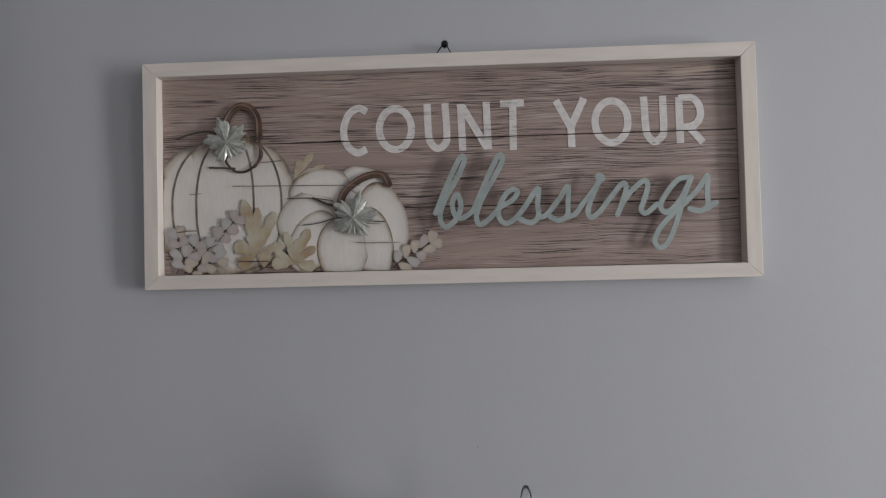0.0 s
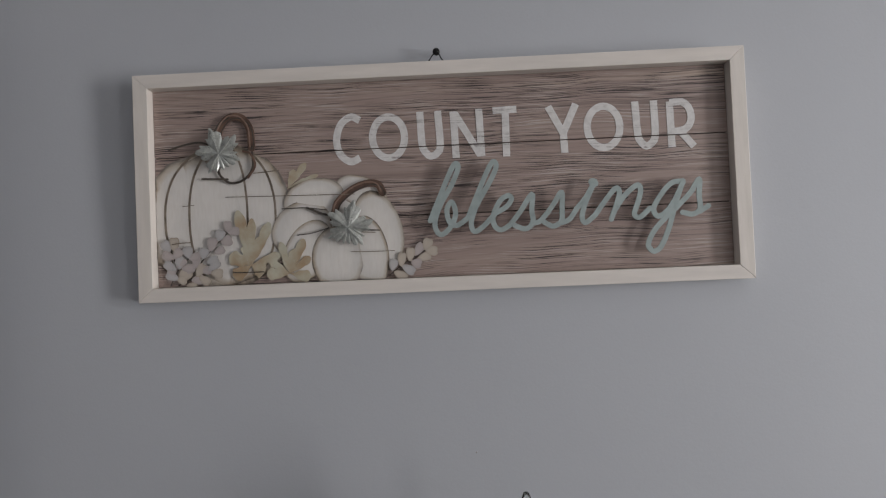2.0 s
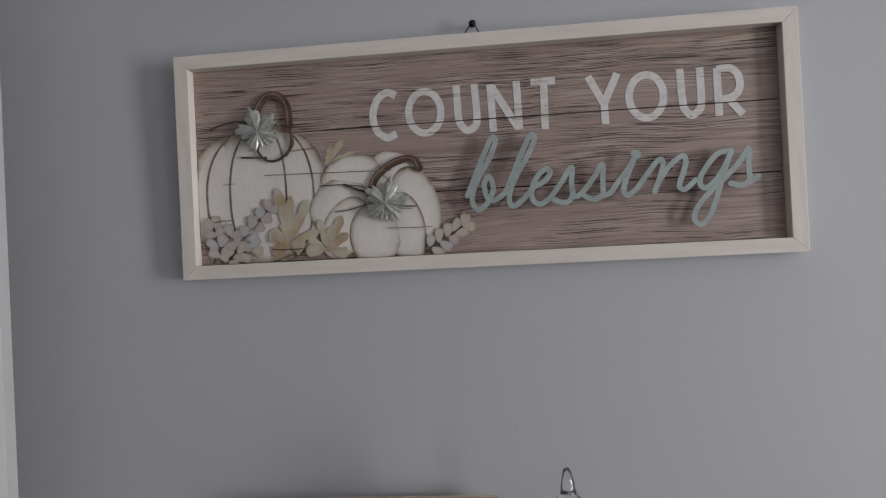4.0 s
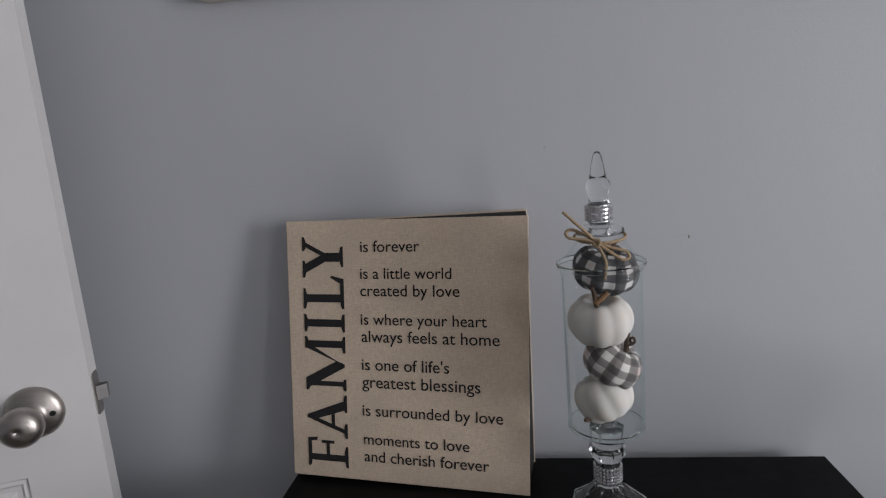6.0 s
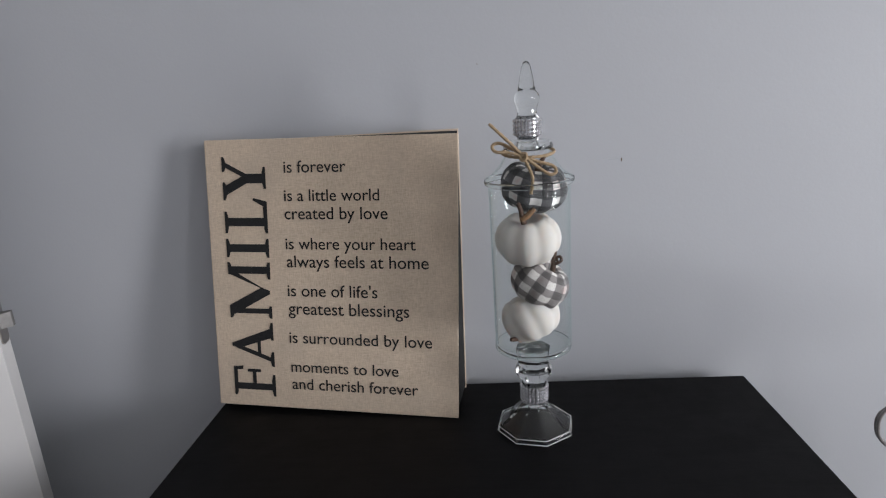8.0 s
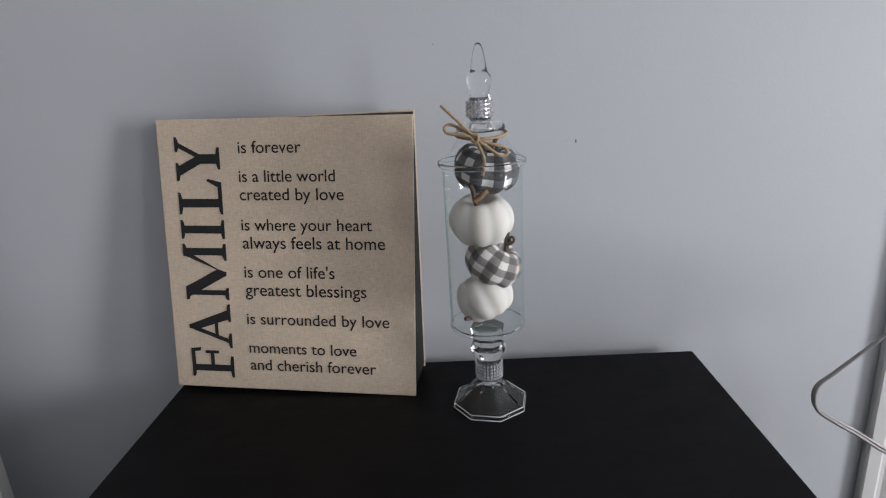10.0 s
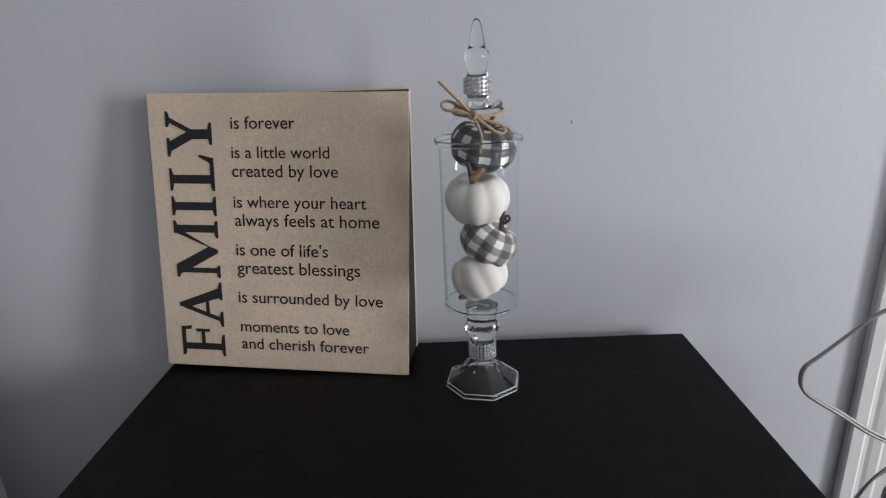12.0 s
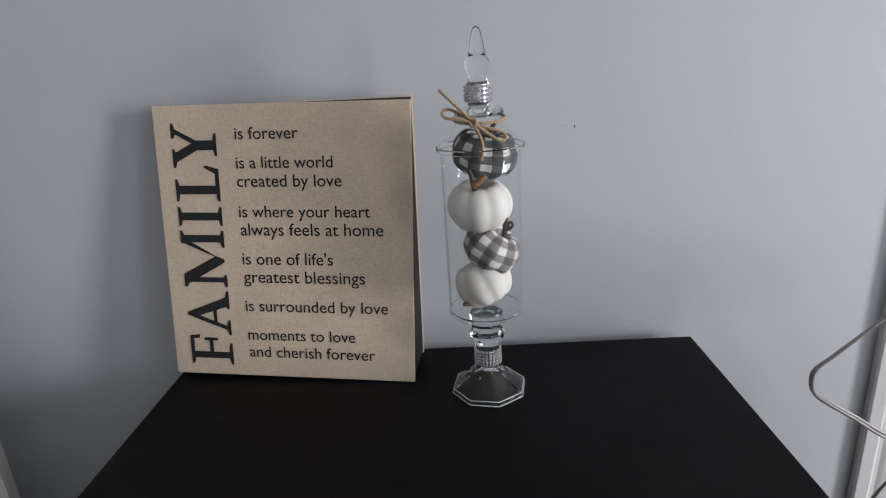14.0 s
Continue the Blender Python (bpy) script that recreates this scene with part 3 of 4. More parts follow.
def serif_letter(bm, kind):
    """Upright Roman capitals in a unit square: thick and thin strokes with slab serifs."""
    def quad(*ps):
        bm.faces.new([bm.verts.new((x, y, 0)) for x, y in ps])

    def bar(x0, y0, x1, y1, w):
        quad((x0 - w / 2, y0), (x0 + w / 2, y0), (x1 + w / 2, y1), (x1 - w / 2, y1))

    def foot(x, half, y, up=1, rise=0.085):
        quad((x - half, y), (x + half, y), (x + half, y + up * 0.052), (x + half * 0.5, y + up * rise), (x - half * 0.5, y + up * rise), (x - half, y + up * 0.052))

    if kind == "F":
        bar(0.31, 0.04, 0.31, 0.96, 0.22)
        foot(0.36, 0.36, 0), foot(0.22, 0.22, 1, -1)
        quad((0.40, 0.91), (0.40, 1.0), (0.97, 1.0), (0.97, 0.91))
        quad((0.86, 0.91), (0.97, 0.92), (1.0, 0.76), (0.88, 0.77))
        quad((0.40, 0.455), (0.40, 0.54), (0.86, 0.54), (0.86, 0.455))
        quad((0.80, 0.34), (0.90, 0.34), (0.90, 0.66), (0.80, 0.66))
    elif kind == "A":
        bar(0.15, 0.04, 0.46, 0.90, 0.10)
        quad((0.44, 1.0), (0.52, 1.0), (0.88, 0.04), (0.66, 0.04), (0.41, 0.82))
        quad((0.26, 0.31), (0.29, 0.39), (0.64, 0.39), (0.67, 0.31))
        foot(0.17, 0.17, 0), foot(0.80, 0.20, 0)
    elif kind == "M":
        bar(0.13, 0.04, 0.13, 0.96, 0.09), bar(0.86, 0.04, 0.86, 0.96, 0.13)
        quad((0.02, 1.0), (0.23, 1.0), (0.555, 0.22), (0.50, 0.03), (0.44, 0.03))
        quad((0.48, 0.05), (0.53, 0.20), (0.80, 1.0), (0.86, 0.90))
        foot(0.11, 0.11, 0), foot(0.85, 0.15, 0), foot(0.07, 0.07, 1, -1), foot(0.89, 0.11, 1, -1)
    elif kind == "I":
        bar(0.5, 0.04, 0.5, 0.96, 0.42)
        foot(0.5, 0.5, 0), foot(0.5, 0.5, 1, -1)
    elif kind == "L":
        bar(0.32, 0.04, 0.32, 0.96, 0.24)
        foot(0.31, 0.31, 1, -1), foot(0.22, 0.22, 0)
        quad((0.40, 0.0), (0.40, 0.09), (0.90, 0.09), (0.90, 0.0))
        quad((0.76, 0.085), (0.90, 0.0), (1.0, 0.30), (0.94, 0.33))
    elif kind == "Y":
        bar(0.50, 0.04, 0.50, 0.47, 0.22)
        foot(0.51, 0.25, 0), foot(0.21, 0.21, 1, -1), foot(0.83, 0.17, 1, -1)
        quad((0.10, 0.96), (0.33, 0.96), (0.61, 0.44), (0.39, 0.44))
        quad((0.78, 0.96), (0.90, 0.96), (0.61, 0.45), (0.52, 0.50))


def album():
    low = Vector((-0.17, -0.05, TABLE))
    a = thing("photo_album", Matrix.Translation(low), "cream linen photo album standing ajar with black lettering", "photo album")
    u, v = Vector((0.9919, -0.1247, -0.0228)), Vector((0.0510, 0.1162, 0.9920))
    n = v.cross(u).normalized()
    corner = Vector((-0.3460, -0.0620, 0.8230)) - low
    m = Matrix(((u.x, n.x, v.x, corner.x), (u.y, n.y, v.y, corner.y), (u.z, n.z, v.z, corner.z), (0, 0, 0, 1)))
    w, h = 0.3287, 0.3528
    cover = part("front_cover", box(bmesh.new(), 0, w, 0, 0.0035, 0, h, 0.0012, m), LINEN, a)
    u2, v2 = Vector((0.9985, -0.0550, 0.0)), Vector((0.024, 0.022, 0.9995))
    n2 = v2.cross(u2).normalized()
    c2 = Vector((-0.342, -0.0060, 0.8153)) - low
    m2 = Matrix(((u2.x, n2.x, v2.x, c2.x), (u2.y, n2.y, v2.y, c2.y), (u2.z, n2.z, v2.z, c2.z), (0, 0, 0, 1)))
    part("back_cover", box(bmesh.new(), 0, 0.331, 0, 0.003, 0, 0.3530, 0.001, m2), LINEN, a)
    leaves = bmesh.new()
    hexa(leaves, [m @ Vector((0.034, 0.0036, 0.006)), m @ Vector((w - 0.002, 0.0036, 0.006)), m2 @ Vector((0.3296, -0.0002, 0.004)), m2 @ Vector((0.036, -0.0002, 0.004))],
         [m @ Vector((0.034, 0.0036, h - 0.0025)), m @ Vector((w - 0.002, 0.0036, h - 0.0025)), m2 @ Vector((0.3296, -0.0002, 0.3505)), m2 @ Vector((0.036, -0.0002, 0.3505))])
    part("page_block", leaves, BLACK_PAPER, a, "black album pages between the covers")
    spine = bmesh.new()
    hexa(spine, [m @ Vector((0.0, 0.0036, 0.001)), m @ Vector((0.0330, 0.0036, 0.001)), m2 @ Vector((0.0350, -0.0003, 0.001)), m2 @ Vector((0.0, -0.0003, 0.001))],
         [m @ Vector((0.0, 0.0036, h - 0.001)), m @ Vector((0.0330, 0.0036, h - 0.001)), m2 @ Vector((0.0350, -0.0003, 0.352)), m2 @ Vector((0.0, -0.0003, 0.352))])
    part("spine", spine, LINEN, a)
    flat = m @ pose(0, -0.0005, 0, 90)
    for text, x, z, wide in (("is forever", 107.9, 310.3, 81.4), ("is a little world", 106.9, 274.9, 124.5), ("created by love", 106.5, 251.9, 135.1),
                             ("is where your heart", 106.1, 213.6, 170.2), ("always feels at home", 106.5, 190.3, 185.8), ("is one of life's", 106.0, 152.4, 120.4),
                             ("greatest blessings", 105.9, 128.5, 161.2), ("is surrounded by love", 105.5, 90.0, 190.2), ("moments to love", 106.2, 50.7, 145.6), ("and cherish forever", 106.5, 27.0, 170.8)):
        bm = lettering(text, wide / 1000, 0.005)
        bm.transform(flat @ pose(x / 1000, z / 1000, 0))
        part("lettering", bm, INK, cover, "black printed words")
    for letter, z0, z1 in (("F", 14.7, 56.0), ("A", 55.8, 115.9), ("M", 121.6, 196.1), ("I", 202.3, 226.7), ("L", 233.9, 279.1), ("Y", 276.3, 331.2)):
        bm = bmesh.new()
        serif_letter(bm, letter)
        for q in bm.verts:
            q.co = Vector(((83.0 - 59.6 * q.co.y) / 1000, (z0 + (z1 - z0) * q.co.x) / 1000, q.co.z))
        for i, f in enumerate(bm.faces):
            for q in f.verts:
                q.co.z = i * 0.00004
        bm.transform(flat)
        part("capital_letter", bm, INK, cover, "large black serif capital")


album()

JAR = (0.0740, -0.123)


def bling(bm, radius, z0, z1, rows, count):
    """Bands of small faceted stones on a thin backing."""
    lathe(bm, [(radius - 0.0008, z0), (radius, z0), (radius, z1), (radius - 0.0008, z1)], 32, close=True)
    step = (z1 - z0) / rows
    for r in range(rows):
        for k in range(count):
            a = 2 * math.pi * k / count
            c = Vector(((radius + 0.0004) * math.cos(a), (radius + 0.0004) * math.sin(a), z0 + (r + 0.5) * step))
            s = bmesh.ops.create_icosphere(bm, subdivisions=1, radius=step * 0.47)["verts"]
            for v in s:
                v.co += c


def apothecary_jar():
    j = thing("apothecary_jar", pose(JAR[0], JAR[1], TABLE + 0.0004) @ Matrix.Scale(0.987, 4), "clear glass lidded apothecary jar on faceted pedestal foot", "glass jar")
    foot = bmesh.new()
    # octagonal foot of pressed glass, hollow beneath; added pale tubes imitate bright glints along its arrises
    turn = radians(12)
    lathe(foot, [(0, 0.0300), (0.0120, 0.0300), (0.0195, 0.0225), (0.0300, 0.0120), (0.0438, 0.0030), (0.0450, 0.0), (0.0478, 0.0), (0.0486, 0.0015), (0.0484, 0.0050), (0.0470, 0.0066), (0.0330, 0.0160), (0.0225, 0.0265), (0.0150, 0.0350), (0, 0.0352)], 8, turn=turn)
    for v in foot.verts:
        v.co.x, v.co.y = v.co.x * 0.965, v.co.y * 0.965
    base = part("foot", foot, FOOT_GLASS, j, "octagonal pressed glass foot")
    for r, z, thick in ((0.0467, 0.0012, 0.0007), (0.0457, 0.0064, 0.0006)):
        ring = [Vector((r * math.cos(2 * math.pi * k / 8 + turn), r * math.sin(2 * math.pi * k / 8 + turn), z)) for k in range(9)]
        part("arris_glint", tube(bmesh.new(), ring, thick, 6, 1), GLINT_GLASS, base, "", True)
    stem = bmesh.new()
    lathe(stem, [(0, 0.0354), (0.0135, 0.0354), (0.0140, 0.0575), (0.0160, 0.0650), (0.0228, 0.0755), (0.0230, 0.0785), (0.0182, 0.0835), (0.0190, 0.0930), (0.0210, 0.1046), (0, 0.1046)], 8, turn=radians(12))
    part("stem", stem, GLASS, j, "faceted glass stem")
    b = bmesh.new()
    bling(b, 0.0152, 0.0365, 0.0580, 5, 22)
    part("rhinestone_band", b, BLING, j, "silver rhinestone band")
    wall = bmesh.new()
    lathe(wall, [(0, 0.1050), (0.036, 0.1052), (0.0415, 0.1064), (0.0440, 0.1095), (0.0446, 0.1140), (0.0446, 0.2860), (0.0449, 0.2945), (0.0448, 0.2958), (0.0442, 0.2964),
                 (0.0436, 0.2958), (0.0434, 0.2940), (0.0433, 0.2860), (0.0433, 0.1190), (0.0425, 0.1150), (0.0395, 0.1128), (0.0220, 0.1118), (0.0190, 0.1135), (0, 0.1140)], 72)
    glass = part("jar_wall", wall, THIN_GLASS, j, "clear glass cylinder with a thick bottom", True)
    glass.visible_shadow = False
    heel = lathe(bmesh.new(), [(0.0425 + 0.0021 * math.cos(a), 0.1092 + 0.0026 * math.sin(a)) for a in (2 * math.pi * k / 10 for k in range(10))], 64, close=True)
    part("heel", heel, JAR_GLASS, glass, "", True).visible_shadow = False
    lid = bmesh.new()
    lathe(lid, [(0.0462, 0.2998), (0.0482, 0.3020), (0.0490, 0.3055), (0.0480, 0.3070), (0.0440, 0.3085), (0.0385, 0.3130), (0.0315, 0.3210), (0.0255, 0.3310), (0.0225, 0.3380)], 64)
    dome = part("lid", lid, THIN_GLASS, j, "domed clear glass lid", True)
    edge = bmesh.new()
    lathe(edge, [(0.0472, 0.3000), (0.0486, 0.3010), (0.0494, 0.3045), (0.0489, 0.3062), (0.0483, 0.3042), (0.0476, 0.3012)], 64, close=True)
    part("lid_rim", edge, JAR_GLASS, dome, "", True)
    collar = bmesh.new()
    lathe(collar, [(0, 0.3480), (0.0150, 0.3478), (0.0235, 0.3462), (0.0266, 0.3425), (0.0270, 0.3390), (0.0240, 0.3372), (0.0195, 0.3390), (0.0160, 0.3420), (0, 0.3430)], 48)
    part("collar", collar, GLASS, dome, "", True)
    finial = bmesh.new()
    lathe(finial, [(0, 0.3482), (0.0110, 0.3482), (0.0125, 0.3520), (0.0125, 0.3700), (0.0106, 0.3735), (0.0106, 0.3800), (0.0128, 0.3860), (0.0137, 0.3905), (0.0125, 0.3955), (0.0098, 0.3980), (0.0088, 0.4020), (0.0070, 0.4130), (0.0048, 0.4230), (0.0030, 0.4270), (0, 0.4285)], 40)
    part("finial", finial, GLASS, dome, "pointed clear glass finial", True)
    b = bmesh.new()
    bling(b, 0.0137, 0.3520, 0.3700, 4, 20)
    part("rhinestone_band", b, BLING, dome, "silver rhinestone band")


apothecary_jar()


def pumpkin(name, place, tilt, wide, tall, material, label, stem_points, ribs=8, curl=(), curl_width=0.0016, curl_bark=BARK):
    """A small craft pumpkin: a squashed ribbed ball, dimpled at both ends, with a bent twig for a stem."""
    p = thing(name, Matrix.Translation(place) @ Euler([radians(q) for q in tilt]).to_matrix().to_4x4(), label, "pumpkin", group="pumpkins in the jar")
    bm = bmesh.new()
    uv = bm.loops.layers.uv.verify()
    seg, rows = 64, 28
    grid = []
    for i in range(rows + 1):
        lat = math.pi * i / rows
        ring = []
        for k in range(seg):
            lon = 2 * math.pi * k / seg
            dip = (0.04 + math.sin(lon * ribs / 2) ** 2) ** 0.42
            r = (0.90 + 0.10 * dip) * math.sin(lat) ** 0.85
            z = math.cos(lat) * (1 - 0.42 * math.exp(-(math.sin(lat) / 0.33) ** 2)) * (0.95 + 0.05 * dip)
            ring.append(bm.verts.new((wide / 2 * r * math.cos(lon), wide / 2 * r * math.sin(lon), tall / 2 * z)))
        grid.append(ring)
    for i in range(rows):
        for k in range(seg):
            f = bm.faces.new((grid[i][k], grid[i][(k + 1) % seg], grid[i + 1][(k + 1) % seg], grid[i + 1][k]))
            for l, (a, b) in zip(f.loops, ((k, i), (k + 1, i), (k + 1, i + 1), (k, i + 1))):
                l[uv].uv = (a / seg, b / rows)
    bmesh.ops.remove_doubles(bm, verts=grid[0] + grid[-1], dist=0.00001)
    part("body", bm, material, p, smooth=True)
    part("stem", tube(bmesh.new(), [Vector(q) for q in stem_points], lambda s: 0.0028 * (1.25 - 0.45 * s), 7), BARK, p, "brown twig stem", True)
    if curl:
        part("tendril", tube(bmesh.new(), [Vector(q) for q in curl], lambda s: curl_width * (1.15 - 0.3 * s), 7), curl_bark, p, "curled brown tendril", True)
    return p


pumpkin("pumpkin", (JAR[0] - 0.0023, JAR[1] - 0.003, 0.9590), (-14, -24, 10), 0.068, 0.059, WHITE_PUMPKIN, "matte white craft pumpkin at the jar's bottom",
        [(-0.020, -0.0085, -0.0150), (-0.0275, -0.0145, -0.0120), (-0.0330, -0.0180, -0.0095)])
pumpkin("pumpkin", (JAR[0] + 0.0094, JAR[1] - 0.001, 0.9985), (18, 28, 25), 0.068, 0.055, PLAID_GREY, "grey and white checked fabric pumpkin in the jar",
        [(0.0040, -0.0050, 0.0150), (0.0002, -0.0053, 0.0237), (-0.0047, -0.0047, 0.0324), (-0.0090, -0.0037, 0.0420)],
        curl=[(0.0010, -0.0055, 0.0230), (-0.0021, -0.0061, 0.0281), (-0.0013, -0.0093, 0.0322), (-0.0001, -0.0103, 0.0373), (-0.0027, -0.0079, 0.0401), (-0.0043, -0.0065, 0.0370), (-0.0016, -0.0080, 0.0335)])
pumpkin("pumpkin", (JAR[0] - 0.0028, JAR[1] - 0.002, 1.0505), (8, -4, 17), 0.073, 0.060, WHITE_PUMPKIN, "matte white craft pumpkin in the jar's middle",
        [(-0.0080, -0.0140, 0.0200), (-0.0111, -0.0161, 0.0294), (-0.0132, -0.0177, 0.0393), (-0.0163, -0.0181, 0.0500)],
        curl=[(-0.0135, -0.0165, 0.0310), (-0.0067, -0.0195, 0.0350), (0.0005, -0.0205, 0.0420)], curl_width=0.0034, curl_bark=TWIG)
pumpkin("pumpkin", (JAR[0] + 0.0050, JAR[1] - 0.001, 1.1085), (12, 10, 0), 0.0745, 0.055, PLAID_BLACK, "black and white checked fabric pumpkin under the lid",
        [(0, 0, 0.014), (0.003, 0.001, 0.026), (0.006, 0.003, 0.034)])


def twine_bow():
    t = thing("twine_bow", pose(JAR[0] - 0.0078, JAR[1] - 0.030, 1.1440), "tan jute twine bow tied round the jar lid", "twine bow")
    k = 0.00058

    def at(px, pz, y=0.0):
        return Vector(((px - 1023) * k, y, (287 - pz) * k))

    def strand(points):
        return tube(bmesh.new(), points, lambda s: 0.0017 + 0.00022 * math.sin(s * 140), 7, 10)

    part("tail", strand([at(966, 227, -0.002), at(985, 246, -0.004), at(1005, 266, -0.004), at(1023, 286, -0.003)]), JUTE, t, "", True)
    part("tail", strand([at(1023, 287, -0.003), at(1032, 305, -0.006), at(1038, 325, -0.009), at(1034, 352, -0.011)]), JUTE, t, "", True)
    part("loop", strand([at(1023, 286, -0.003), at(1000, 279, -0.003), at(976, 276, -0.002), at(970, 266, 0.0), at(982, 262, 0.002), at(1000, 270, 0.0), at(1022, 284, -0.001)]), JUTE, t, "", True)
    part("loop", strand([at(1023, 286, -0.003), at(1045, 303, -0.006), at(1068, 319, -0.006), at(1080, 316, -0.004), at(1074, 305, -0.003), at(1050, 297, -0.004), at(1026, 288, -0.002)]), JUTE, t, "", True)
    part("knot", strand([at(1016, 282, -0.002), at(1020, 292, -0.005), at(1027, 291, -0.006), at(1028, 282, -0.005), at(1020, 281, -0.004)]), JUTE, t, "", True)
    ring = []
    for i in range(25):
        a = 2 * math.pi * i / 24 - math.pi / 2
        ring.append(Vector((0.0078 + 0.0272 * math.cos(a), 0.030 + 0.0272 * math.sin(a) - 0.001, 0.0015 + 0.003 * math.sin(a))))
    part("band", strand(ring), JUTE, t, "", True)


twine_bow()


# ---- the sign on the wall ----
INNER = (-0.3842, 0.3842, -0.1330, 0.1330)


def ellipse(cx, cz, rx, rz, turn=0.0):
    c, s = math.cos(radians(turn)), math.sin(radians(turn))
    return lambda a: (cx + rx * math.cos(a) * c - rz * math.sin(a) * s, cz + rx * math.cos(a) * s + rz * math.sin(a) * c)


def petal(cx, cz, rx, rz, turn):
    """A small leaf that swells towards its notched tip."""
    c, s = math.cos(radians(turn)), math.sin(radians(turn))

    def outline(a):
        u, v = rx * math.cos(a) * (1 - 0.16 * math.exp(-(a if a < math.pi else 2 * math.pi - a) ** 2 * 14)), rz * math.sin(a) * (1 + 0.35 * math.cos(a))
        return cx + u * c - v * s, cz + u * s + v * c
    return outline


def oak_leaf(sign, lobes, y):
    """A painted oak leaf: rounded lobes that run together (x, z, half width, half height in millimetres, turn)."""
    bm = bmesh.new()
    for n, (x, z, rx, rz, turn) in enumerate(lobes):
        c, s = math.cos(radians(turn)), math.sin(radians(turn))

        def lobe(a):
            u, v = rx * math.cos(a), rz * math.sin(a) * (0.62 + 0.50 * math.cos(a)) * (1 + 0.10 * math.cos(7 * a))
            return (x + u * c - v * s) / 1000, (z + u * s + v * c) / 1000

        plate(bm, lobe, y - 0.00003 * n, 0.0, INNER, 2)
    part("oak_leaf", bm, OAK_PAINT, sign, "painted olive and amber leaf")


def maple(cx, cz, r, turn):
    """Five pointed, toothed lobes."""
    def outline(a):
        k = 0.56
        for way, reach in MAPLE_LOBES:
            gap = (math.degrees(a) - way + 180) % 360 - 180
            k = max(k, 0.45 + (reach - 0.45) * max(0.0, 1 - (abs(gap) / 40) ** 1.3))
        k += 0.075 * math.sin(17 * a + 0.6) + 0.035 * math.sin(31 * a + 1)
        b = a + radians(turn)
        return cx + r * k * math.cos(b), cz + r * k * math.sin(b)
    return outline


MAPLE_LOBES = ((0, 1.05), (62, 0.95), (-62, 0.95), (128, 0.80), (-128, 0.80))


def parted(bm, low=0.0412, high=0.0426):
    """Painted letters break where the two boards beneath them meet."""
    for z in (low, high):
        bmesh.ops.bisect_plane(bm, geom=bm.verts[:] + bm.edges[:] + bm.faces[:], plane_co=(0, 0, z), plane_no=(0, 0, 1))
    gone = [f for f in bm.faces if low < f.calc_center_median().z < high]
    bmesh.ops.delete(bm, geom=gone, context="FACES")
    return bm


